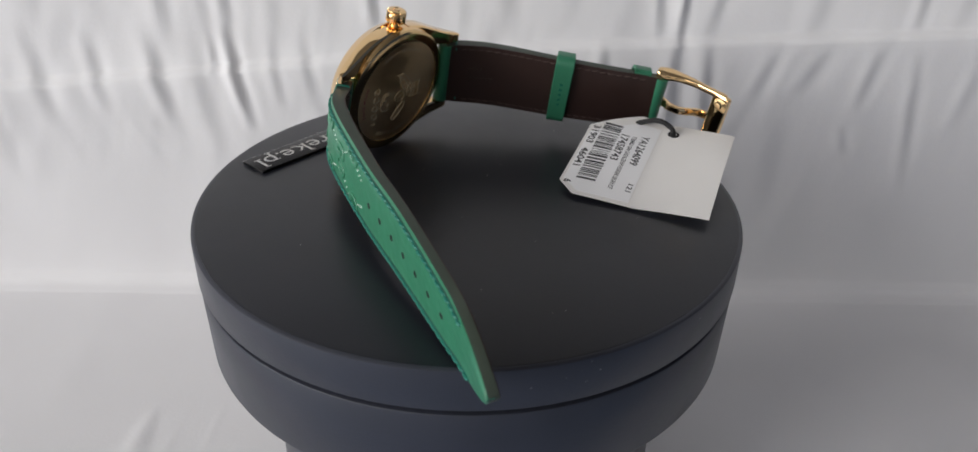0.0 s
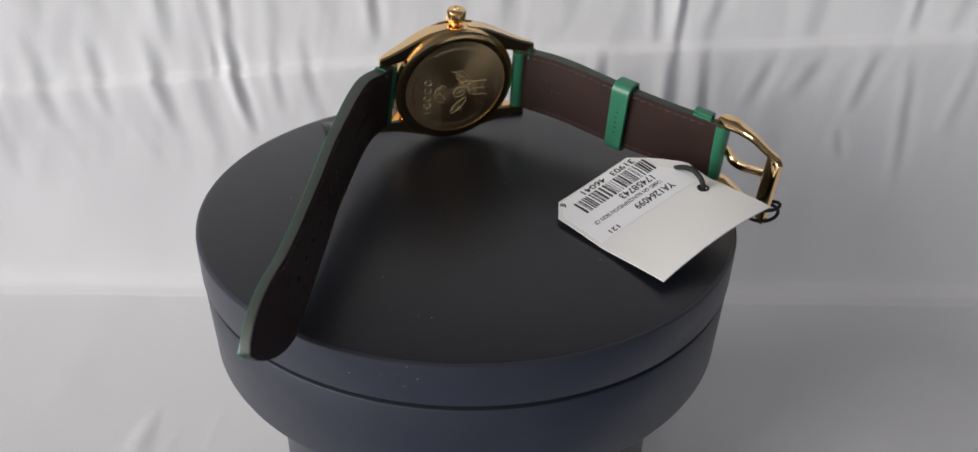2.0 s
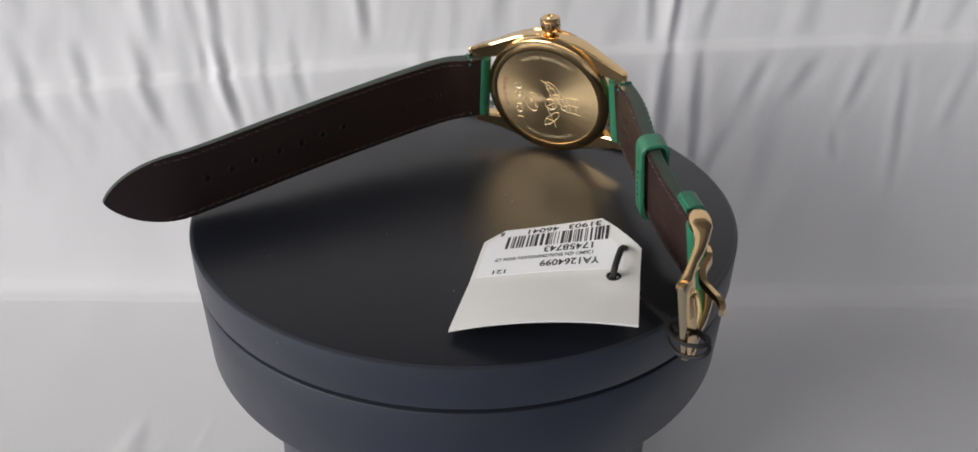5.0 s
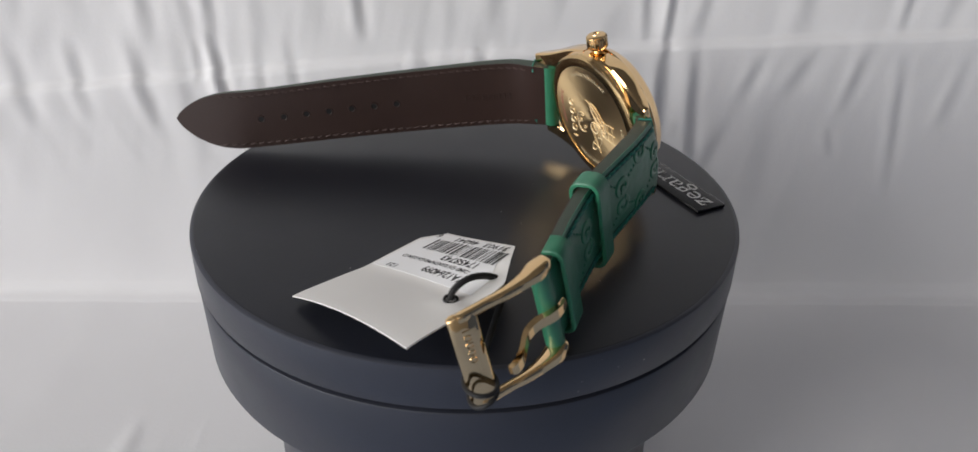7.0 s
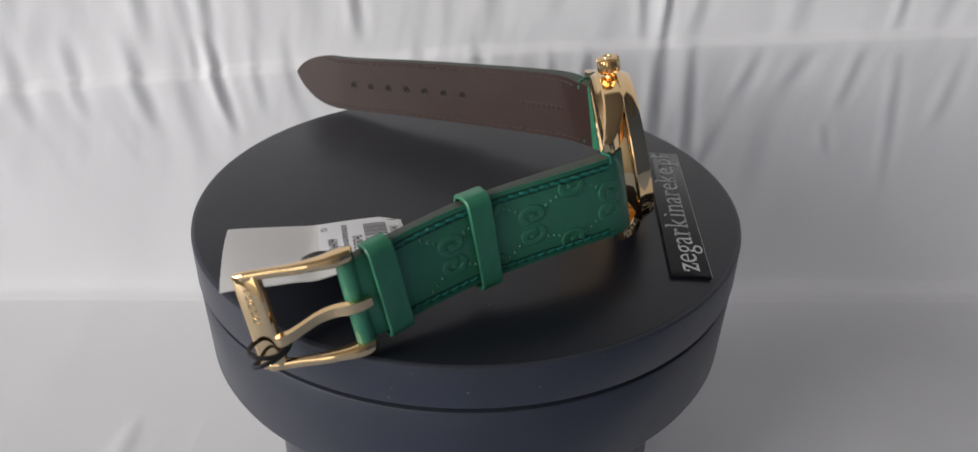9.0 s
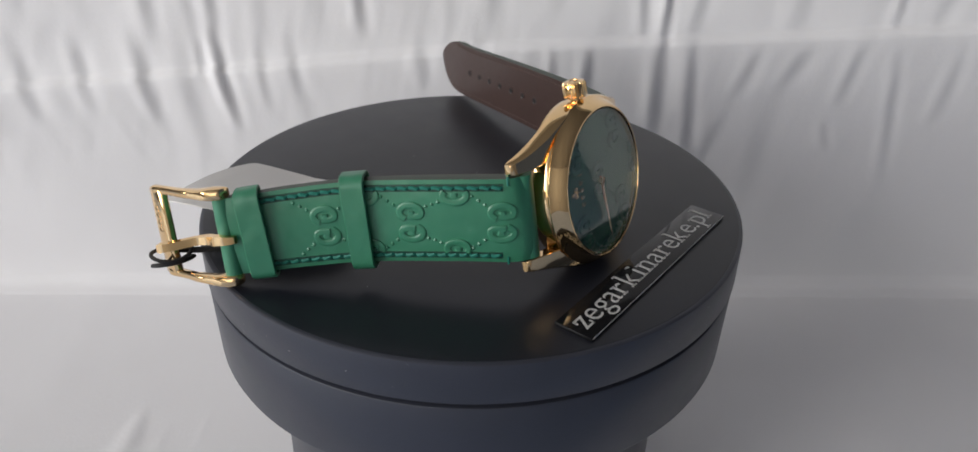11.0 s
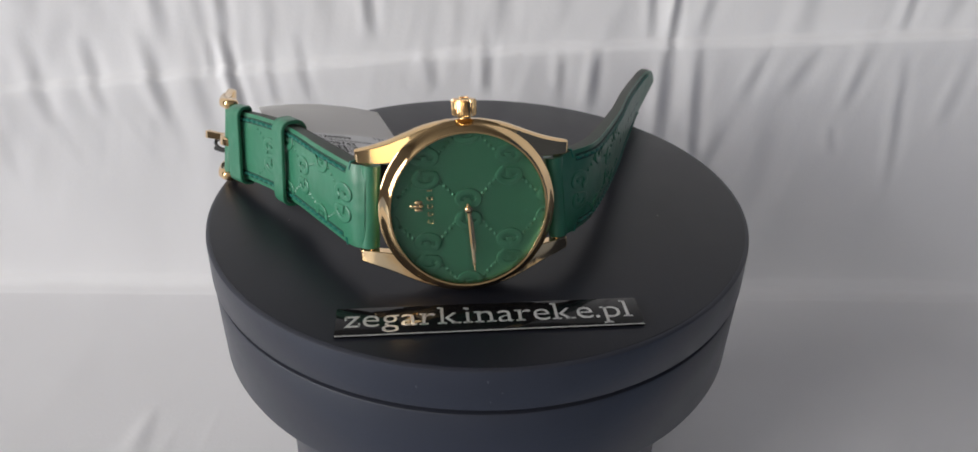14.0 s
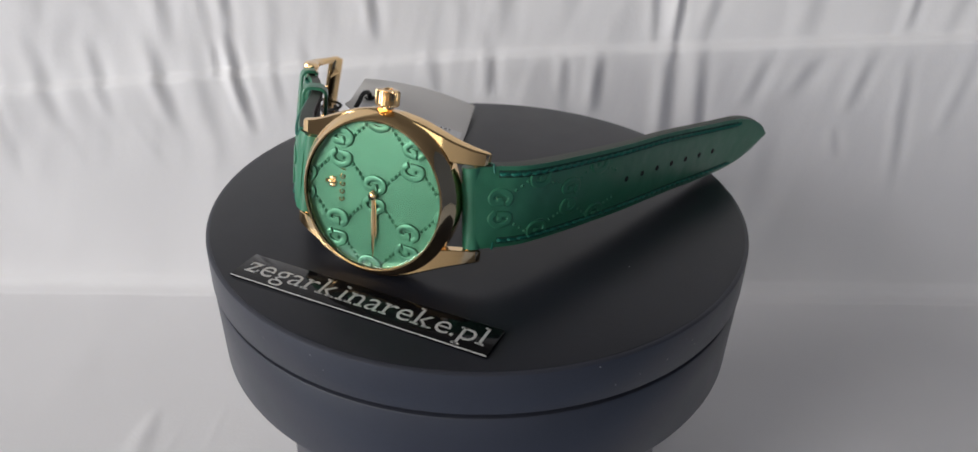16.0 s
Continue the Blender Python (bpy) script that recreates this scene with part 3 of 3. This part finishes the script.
oval(-4.1, -1.9, 2.2, 2.9, 60, 300)
oval(-4.1, -1.9, 1.5, 2.1, 70, 200)
oval(-4.6, -1.5, 0.4, 0.35)
oval(-3.2, -3.1, 0.4, 0.35)
oval(1.2, -1.7, 1.7, 1.6, r=0.2)
oval(2.9, 1.9, 4.4, 1.5, tilt=-52)
oval(2.2, 2.0, 3.0, 0.8, tilt=-52)
oval(1.4, -6.4, 3.2, 1.0, tilt=48)
oval(5.0, -0.6, 1.1, 2.3)
for y, u, y1, u1 in ((-1.6, 5.6, 1.2, 4.2), (0.0, 3.0, 2.2, 3.6), (1.0, 1.2, 3.8, 1.9), (2.4, 0.2, 5.0, 0.6), (5.6, 1.3, 9.3, 1.4), (5.6, -3.2, 9.8, -3.6),
                     (6.6, 1.3, 6.8, -3.2), (8.4, 1.3, 8.6, -3.4), (5.4, -1.0, 9.4, -1.1), (0.2, -3.6, 2.6, -9.0), (-0.6, -6.6, 2.4, -7.4), (0.4, -0.6, 2.0, -2.8), (0.2, -2.4, 2.4, -1.0), (4.2, 0.6, 5.8, -1.6), (4.2, -1.6, 5.8, 0.4)):
    etch([(y, u), ((y + y1) / 2 + 0.1, (u + u1) / 2 + 0.1), (y1, u1)])
part("etched_emblem", eb, ETCH, cover, "etched insect emblem", own=True)
for said, mid in (("SWISS MADE", 270), ("WATER RESISTANT", 0), ("126.4", 90), ("STAINLESS STEEL", 180)):
    bm = fit_words(said, 1.35, len(said) * 0.95)
    w = len(said) * 0.95
    for v in bm.verts:
        # bent round the rim, read from behind
        a = radians(mid) - (v.co.x - w / 2) / 12.4 * -1
        r = 12.3 + v.co.y
        v.co = Vector((r * math.cos(a), r * math.sin(a), -7.2))
    part("etched_words", bm, RED_ETCH if mid == 270 else ETCH, cover, own=True, smooth=False)


# ---- straps ----
class Strap:
    """A band along knots of (x, y, z, half width, half thickness, lean x, lean y): lean is the top edge's shift per unit height."""

    def __init__(self, knots, out):
        self.rows = np.array(spline(knots, 14))
        step = np.linalg.norm(np.diff(self.rows[:, :3], axis=0), axis=1)
        self.run = np.r_[0, np.cumsum(step)]
        self.out = out

    def at(self, a):
        r = np.array([np.interp(a, self.run, c) for c in self.rows.T])
        e = 0.4
        d = np.array([np.interp(a + e, self.run, c) - np.interp(a - e, self.run, c) for c in self.rows.T[:3]])
        d = Vector(d).normalized()
        up = Vector((r[5], r[6], 1)).normalized()
        up = (up - d * up.dot(d)).normalized()
        n = d.cross(up) * self.out
        return Vector(r[:3]), d, up, n, r[3], r[4]

    def surface(self, a, w, h=0.0):
        """A point of the outer face: a along, w up from the middle, h over it."""
        p, d, up, n, hw, ht = self.at(a)
        k = min(1, abs(w) / hw)
        return p + up * w + n * (ht * (1 - 0.35 * k ** 3) + h)

    def inner(self, a, w, h=0.0):
        p, d, up, n, hw, ht = self.at(a)
        return p + up * w - n * (ht + h)

    def rim(self, s, a0, a1, tip=0.0, n=90):
        """The painted cut edge, s: upper or lower."""
        secs = []
        for i in range(n + 1):
            f = i / n
            a = a0 + (a1 - a0) * (1 - (1 - f) ** 1.6 if tip else f)
            p, d, up, nn, hw, ht = self.at(a)
            if tip and (a1 - a) / tip < 1:
                hw = max(0.25, hw * max(0.0, 1 - (1 - (a1 - a) / tip) ** 2.2) ** 0.74)
            secs.append([p + up * (s * (hw + o)) + nn * ht * t for o, t in ((-0.3, -0.9), (0.03, -0.85), (0.09, -0.2), (0.03, 0.56), (-0.3, 0.6))])
        return loft(secs)

    def layer(self, inside, a0, a1, tip=0.0, n=90):
        """One of the two leathers: outer padded, or inner flat."""
        secs = []
        for i in range(n + 1):
            f = i / n
            a = a0 + (a1 - a0) * (1 - (1 - f) ** 1.6 if tip else f)
            p, d, up, nn, hw, ht = self.at(a)
            if tip:
                left = (a1 - a) / tip
                if left < 1:
                    hw = max(0.25, hw * max(0.0, 1 - (1 - left) ** 2.2) ** 0.74)
            sec = []
            ws = np.linspace(-1, 1, 13)
            if inside:
                for w in ws:
                    sec.append(p + up * (hw * w) - nn * ht)
                for w in ws[::-1]:
                    sec.append(p + up * (hw * w) - nn * (ht * 0.15))
            else:
                for w in ws:
                    sec.append(p + up * (hw * w) - nn * (ht * 0.14))
                for w in ws[::-1]:
                    sec.append(p + up * (hw * w) + nn * (ht * (1 - 0.35 * abs(w) ** 3)))
            secs.append(sec)
        return loft(secs)


def stitches(strap, a0, a1, inset, step, long, inner=False, r=0.42):
    bm = bmesh.new()
    f = strap.inner if inner else strap.surface
    a = a0
    while a < a1:
        for s in (1, -1):
            p, d, up, n, hw, ht = strap.at(a)
            w = s * (hw - inset)
            tube([f(a, w, -0.1), f(a + long * 0.2, w - 0.12 * s, 0.2), f(a + long * 0.8, w + 0.12 * s, 0.2), f(a + long, w, -0.1)], r, 6, False, bm)
        a += step
    return bm


LEAN = (U.x / U.z, U.y / U.z)
P12 = C + S * 20.2 - N * 6.0
P6 = C - S * 20.2 - N * 6.0
long_knots = [(*(P6 - 0 * S), 9.0, 2.0, *LEAN), (P6.x + 0.2, P6.y - 4, P6.z - 0.2, 9.1, 2.1, LEAN[0], LEAN[1]), (-34.2, -3.6, 16.6, 9.1, 1.9, 0.08, -0.05), (-24.0, -26.8, 13.9, 8.8, 1.5, 0.02, 0),
              (-14.7, -44.8, 11.9, 8.5, 1.35, 0, 0), (-5.8, -62.6, 9.6, 8.1, 1.3, -0.06, 0), (-1.4, -72.2, 8.8, 8.0, 1.3, -0.13, 0), (3.1, -85.8, 8.9, 7.9, 1.3, -0.16, 0)]
tail = Strap(long_knots, 1)
short_knots = [(*(P12 + 0 * S), 9.0, 2.0, *LEAN), (P12.x + 3.5, P12.y + 1.0, P12.z - 0.2, 9.1, 2.1, LEAN[0], LEAN[1]), (4, 42.3, 17, 9.1, 1.9, 0.1, -0.12), (22.3, 38.9, 15, 9.0, 1.6, 0.08, -0.15),
               (36, 38.0, 13.2, 8.8, 1.5, 0.06, -0.17), (45, 38.2, 12.0, 8.6, 1.5, 0.05, -0.18), (51.2, 38.0, 11.1, 8.4, 1.5, 0.05, -0.18)]
front = Strap(short_knots, -1)


def groove_strip(strap, a0, a1, s, inset):
    """A dark strip under the stitches: the shade of their pressed groove, drawn as colour."""
    secs = []
    for a in np.linspace(a0, a1, 70):
        hw = strap.at(a)[4]
        secs.append([strap.surface(a, s * (hw - inset) + o, h) for o, h in ((-0.85, -0.1), (-0.7, 0.04), (0.7, 0.04), (0.85, -0.1))])
    return loft(secs)


def band(strap, name, label, a0, a1, tip):
    piece = part(name, strap.layer(False, a0, a1, tip), GREEN, watch, label)
    for s in (1, -1):
        part("edge", strap.rim(s, a0 + 0.3, a1, tip), EDGE, piece, "dark painted cut edge")
    part("lining", strap.layer(True, a0 + 0.05, a1 - 0.1, tip), LINING, piece, "smooth dark brown lining")
    return piece


TAIL_END, FRONT_END = tail.run[-1], front.run[-1]
tail_strap = band(tail, "long_strap", "green embossed leather strap half with holes", 0, TAIL_END, 18)
front_strap = band(front, "short_strap", "green embossed leather strap half with keepers", 0, FRONT_END, 0)
for strap, piece, stop in ((tail, tail_strap, TAIL_END - 14), (front, front_strap, FRONT_END - 5)):
    part("strap_end", tube([strap.at(0)[0] + strap.at(0)[2] * w - strap.at(0)[3] * 0.3 for w in np.linspace(-9, 9, 9)], 2.1, 16), GREEN, piece, "rounded strap end round the bar")
    part("stitching", stitches(strap, 5.5, stop, 1.65, 2.3, 1.9, r=0.4), THREAD, piece, "green thread stitching", kind="stuff")
    for s in (1, -1):
        part("stitch_groove_shade", groove_strip(strap, 5.2, stop, s, 1.65), GROOVE_SHADE, piece, "dark strip along the stitch groove, its shade put into the colour")
    part("inner_stitching", stitches(strap, 6, stop, 1.2, 2.3, 1.6, True, r=0.17), THREAD_BROWN, piece, "brown thread stitching", kind="stuff")
    for s in (1, -1):
        p, d, up, n, hw, ht = strap.at(4.2)
        edge = p + up * (s * (hw + 0.05))
        part("end_stitch", tube([edge - n * (ht + 0.1) - up * s * 1.6, edge - n * ht * 0.7 + up * 0.25 * s, edge + n * ht * 0.6 + up * 0.25 * s, edge + n * ht * 0.8 - up * s * 1.4], 0.28, 6), THREAD, piece)


def on_strap(strap):
    return lambda a, w, h=0.0: strap.surface(a, w, h + 0.0)


def emboss(strap, piece, a0, a1):
    put = on_strap(strap)
    k = 0
    a = a0
    while a < a1:
        hw = strap.at(a)[4]
        for w in ((-8.2, 8.2) if k % 2 else (0.0,)):
            part("motif", motif(put, strap.at(a)[3], a, w, 1.16, radians(90), hw - 2.3, 0.42), GREEN, piece)
        for s in (1, -1):
            w0, w1 = (0, 8.2 * s) if k % 2 == 0 else (8.2 * s, 0)
            part("stud_row", studs(put, a + 2.7, w0 + (w1 - w0) * 0.42, a + 6.5, w0 + (w1 - w0) * (0.75 if k % 2 == 0 else 0.6), 3, 0.5), GREEN, piece)
        a += 9.2
        k += 1


emboss(tail, tail_strap, 5.6, 42)
emboss(front, front_strap, 5.4, FRONT_END - 12)

# holes of the long half: flat dark discs, with the shade inside them as colour
for k in range(7):
    a = TAIL_END - 23.5 - 6.3 * k
    for f, mat in ((tail.surface, GAP), (tail.inner, GAP)):
        bm = bmesh.new()
        v = [bm.verts.new(f(a + 0.75 * math.cos(q), 0.75 * math.sin(q), 0.03)) for q in np.linspace(0, 6.283, 14, endpoint=False)]
        bm.faces.new(v)
        part("hole", bm, mat, tail_strap)
    part("hole_rim", tube([tail.inner(a + 0.95 * math.cos(q), 0.95 * math.sin(q), 0.0) for q in np.linspace(0, 6.283, 14, endpoint=False)], 0.16, 5, True), LINING, tail_strap)
# stamped words of the lining, as bars
for strap, piece, a0, rows in ((tail, tail_strap, 11.5, ((-0.4, 15),)), (front, front_strap, 8, ((-1.4, 9), (1.4, 6)))):
    for w, l in rows:
        bm = bmesh.new()
        for k in range(int(l / 1.6)):
            a = a0 + 1.6 * k
            tube([strap.inner(a, w - 0.7, 0.0), strap.inner(a, w + 0.7, 0.0), strap.inner(a + 0.8, w + 0.7, 0.0)], 0.19, 5, False, bm)
        part("stamping", bm, LINING, piece)


def keeper(a, wide, gap, low=9.0):
    """A leather loop round the short strap."""
    secs = []
    loop = []
    W2, T2, R = 9.75, 1.8 + gap, 1.75
    for cx, cy, q0 in ((W2 - R, T2 - R, 0), (-W2 + R, T2 - R, 90), (-W2 + R, -T2 + R, 180), (W2 - R, -T2 + R, 270)):
        for k in range(6):
            q = radians(q0 + 18 * k)
            loop.append((cx, cy, math.cos(q), math.sin(q), R))
    for cx, cy, c, s, R in loop:
        sec = []
        for da, th in ((-1, 0), (-1, 0.6), (-0.93, 0.8), (0.93, 0.8), (1, 0.6), (1, 0)):
            p, d, up, n, hw, ht = front.at(a + da * wide / 2)
            r = R + th
            sec.append(p + up * (cx + r * c) * (hw / 9.0) + n * max(cy + r * s, -low + th * 0.5))
        secs.append(sec)
    return part("keeper", loft(secs, False, None, True), GREEN, front_strap, "plain green leather keeper loop")


A1 = front.run[np.argmin(abs(front.rows[:, 0] - 23.4))]
A2 = front.run[np.argmin(abs(front.rows[:, 0] - 45.2))]
keeper(A1, 5.0, 0.75)
keeper(A2, 5.0, 0.6, 1.2)
p, d, up, n, hw, ht = front.at(A1)
for w in (-4, -2.4, -0.8, 0.8, 2.4):
    q = p + up * w - n * 3.36
    part("keeper_stitch", tube([q - d * 0.35, q - n * 0.12, q + d * 0.35], 0.24, 5), THREAD, front_strap)

# ---- the buckle ----
B0 = Vector((51.2, 38.0, 11.1))                 # middle of the bar
B1 = Vector((67.3, 28.9, 7.5))                  # middle of the far end
D = (B1 - B0).normalized()
W = Vector((0.8, -3.9, 19.6))
W = (W - D * W.dot(D)).normalized()
O = W.cross(D)                                  # outward
L = (B1 - B0).length
buckle = part("buckle", tube([B0 - W * 9.9, B0 + W * 9.9], 0.9, 12), GOLD, watch, "polished gold pin buckle")
for s in (1, -1):
    secs = []
    for a, o, deep, tall in spline([(-1.8, 0.4, 0.9, 0.9), (-1.3, 0.5, 1.7, 1.25), (1.5, 1.1, 2.3, 1.3), (4.5, 1.7, 1.7, 1.05), (9, 1.8, 1.15, 0.95), (13, 1.2, 0.9, 0.9), (L - 1, 0.6, 0.95, 0.9), (L + 0.1, 0.3, 0.85, 0.8)], 6):
        m = B0 + D * a + O * o + W * (s * 9.5)
        ring = []
        for k in range(14):
            q = 2 * math.pi * k / 14
            c, w = math.cos(q), math.sin(q)
            ring.append(m + O * (deep * math.copysign(abs(c) ** 0.6, c)) + W * (tall * math.copysign(abs(w) ** 0.6, w)))
        secs.append(ring)
    part("arm", loft(secs), GOLD, buckle)
secs = []
M = B0 + D * (L - 1.0) + O * 0.3
ax, bx = (D * 0.28 + O * 0.96).normalized(), (D * -0.96 + O * 0.28).normalized()
for w in (-9.9, -9.6, -4, 0, 4, 9.6, 9.9):
    k = 0.85 if abs(w) > 9.7 else 1.0
    ring = []
    for j in range(14):
        q = 2 * math.pi * j / 14
        c, v = math.cos(q), math.sin(q)
        ring.append(M + W * w + ax * (1.05 * k * math.copysign(abs(c) ** 0.55, c)) + bx * (2.7 * k * math.copysign(abs(v) ** 0.55, v)))
    secs.append(ring)
part("end_bar", loft(secs), GOLD, buckle)
bm = bmesh.new()
for k in range(5):
    c = M + W * (7.0 - 1.6 * k) + ax * 1.03
    pts = [c + bx * (0.75 * math.cos(q)) + W * (0.55 * math.sin(q)) for q in np.linspace(0.6, 5.7, 10)] if k not in (0,) else [c - bx * 0.75, c + bx * 0.75]
    tube(pts, 0.15, 5, False, bm)
part("engraved_marks", bm, DARKENED_GOLD, buckle)
part("rolled_end", tube([B0 + W * w for w in np.linspace(-8.3, 8.3, 7)], 1.95, 16), GREEN, buckle, "strap leather rolled round the bar")
secs = []
for a, o, wd, t in spline([(-3.2, 1.2, 0.9, 0.5), (-1.5, 2.2, 1.1, 0.55), (1, 2.4, 1.25, 0.75), (4, 1.5, 1.15, 0.8), (7, 2.0, 1.1, 0.75), (9.5, 3.9, 1.1, 0.75), (11.8, 5.7, 1.15, 0.75), (13.6, 6.3, 1.2, 0.7), (14.5, 6.2, 0.9, 0.5)], 4):
    m = B0 + D * a + O * o - W * (0.2 + 0.11 * max(a, 0))
    secs.append([m + W * wd * x + O * t * y for x, y in ((-1, -0.6), (-0.8, 1), (0.8, 1), (1, -0.6), (0.7, -1), (-0.7, -1))])
part("tongue", loft(secs), GOLD, buckle)

# ---- the hang tag ----
TAG_W, TAG_H = 35.5, 40.0
CORNERS = (Vector((19.5, 1.0, 0)), Vector((35.0, 32.5, 0)), Vector((56.1, -14.7, 0)), Vector((69.9, 18.4, 0)))
CUT_FREE, CUT_TIED = (4.2, 5.0), (9.0, 13.0)          # clipped corners of the printed end: across, along


def tag_point(a, v, h=0.0):
    """a: from the free long edge towards the strap; v: from the printed edge to the plain one."""
    f, g = a / TAG_W, v / TAG_H
    p = (CORNERS[0].lerp(CORNERS[1], f)).lerp(CORNERS[2].lerp(CORNERS[3], f), g)
    top = 0.9 + 11.0 * max(f, 0) ** 1.1
    low = 1.5 + 14.0 * f - 7.0 * f * f
    rise = top + (low - top) * g - (0.9 + 0.9 * f) * max(0.0, 1 - abs(g - 0.53) / 0.42) ** 1.3
    rise += 1.3 * f * math.exp(-((a - 31) / 5) ** 2 - ((v - 24) / 4) ** 2) * 0.5
    return Vector((p.x, p.y, max(rise, 0.1 + 0.3 * g) + 0.3 + h))


def sheet(a0, a1, v0, v1, h, thick, corner=0.0, n=24):
    """A thin curved sheet with clipped corners."""
    bm = bmesh.new()
    grid = {}
    for side, off in ((1, h + thick), (0, h)):
        for i in range(n + 1):
            for j in range(n + 1):
                v = v0 + (v1 - v0) * j / n
                lo = a0 + corner * CUT_FREE[0] * max(0.0, 1 - (v - v0) / CUT_FREE[1])
                hi = a1 - corner * CUT_TIED[0] * max(0.0, 1 - (v - v0) / CUT_TIED[1])
                grid[side, i, j] = bm.verts.new(tag_point(lo + (hi - lo) * i / n, v, off))
        for i in range(n):
            for j in range(n):
                q = [grid[side, i, j], grid[side, i + 1, j], grid[side, i + 1, j + 1], grid[side, i, j + 1]]
                bm.faces.new(q if side else q[::-1])
    rim = [(i, 0) for i in range(n)] + [(n, j) for j in range(n)] + [(i, n) for i in range(n, 0, -1)] + [(0, j) for j in range(n, 0, -1)]
    for k, a in enumerate(rim):
        b = rim[(k + 1) % len(rim)]
        bm.faces.new((grid[1, *a], grid[0, *a], grid[0, *b], grid[1, *b]))
    return bm


tag = thing("price_tag", Matrix.Translation((38, 2, 0)), "folded white card price tag with barcode label, tied to the buckle", "tag")
part("card", sheet(0, TAG_W, 0, TAG_H, 0, 0.35, 1.0), CARD, tag)
label = part("barcode_label", sheet(1.0, 32.0, 0.8, 19.6, 0.37, 0.06, 0.9), PAPER, tag, "white glossy barcode label")


def printed(words, size, width, rx, v):
    bm = fit_words(words, size * 1.06, width, 0.0, 0.02)
    for q in bm.verts:
        q.co = tag_point(27.8 - (rx + q.co.x) * 0.95, v + q.co.y, 0.47)
    part("print", bm, INK, label, smooth=False)


printed("31903", 2.7, 7.6, 1.4, 1.3)
printed("46041", 2.7, 7.6, 11.2, 1.3)
printed("6", 2.7, 1.2, 24.6, 1.3)
printed("17458743", 2.9, 11.2, 2.6, 9.9)
printed("126MD GN SIGN/ZNPVD/GN SIGN CF", 1.6, 22.5, 2.4, 13.0)
printed("YA1264099", 2.9, 13.2, 0.8, 15.4)
printed("121", 1.9, 3.0, 21.5, 17.6)
bm = bmesh.new()
rnd = random.Random(12)
x = -0.6
while x < 23.5:
    w = rnd.choice((0.22, 0.22, 0.45, 0.7))
    lo, hi = 3.9, 9.2
    q = [[tag_point(27.8 - xx * 0.95, lo + (hi - lo) * k / 4, 0.46) for k in range(5)] for xx in (x, x + w)]
    vs = [[bm.verts.new(p) for p in r] for r in q]
    for k in range(4):
        bm.faces.new((vs[0][k], vs[1][k], vs[1][k + 1], vs[0][k + 1]))
    x += w + rnd.choice((0.2, 0.22, 0.42, 0.6))
part("barcode", bm, INK, label, smooth=False, kind="stuff")
HOLE = tag_point(30.3, 23.4, 0.45)
part("eyelet", tube([HOLE + Vector((1.3 * math.cos(q), 1.3 * math.sin(q), 0.0)) for q in np.linspace(0, 6.283, 16, endpoint=False)], 0.3, 6, True), GAP, tag)

# ---- the cord ----
cord = thing("elastic_cord", Matrix.Translation((67, 31, 2)), "thin black elastic cord looped round the buckle", "cord")
E1 = M - W * 5.2
E2 = M - W * 7.4


def ring_of(c, rx, ry, tilt, lift):
    out = []
    for q in np.linspace(0, 6.283, 28, endpoint=False):
        out.append(c + (D * 0.5 + O * 0.86) * (rx * math.cos(q)) + (D * 0.86 - O * 0.5) * (ry * math.sin(q)) + W * (tilt * math.sin(q) + lift * math.cos(2 * q)))
    return out


part("loop", tube(ring_of(E1, 4.4, 2.9, 0.9, 0.3), 0.46, 8, True), CORD, cord)
part("loop", tube(ring_of(E2, 4.5, 2.8, -0.7, 0.25), 0.46, 8, True), CORD, cord)
RIM = Vector((43.6, 25.2, 7.6))                 # where it bends over the card's edge
part("arch", tube([Vector(p) for p in spline([HOLE - Vector((0, 0, 1.2)), HOLE + Vector((-0.6, 0.2, 1.6)), HOLE.lerp(RIM, 0.4) + Vector((0, 0, 3.6)), RIM.lerp(HOLE, 0.15) + Vector((0, 0, 2.6)), RIM + Vector((-0.3, 1.6, 0.2)),
                                              RIM + Vector((2.0, 1.4, -3.6)), (53, 27.5, 2.0), (60, 29.0, 2.2), tuple(E1 - O * 2.0)], 8)], 0.7, 8), CORD, cord)


# ---- what turns ----
def motions():
    for ob in (stand, plate, watch, tag, cord):
        base = BASES[ob.name].copy()
        base.translation = base.translation * 0.001
        walk(ob, [(t, pose(0, 0, TOP, 0, 0, a) @ base) for t, a in TURNS])


motions()
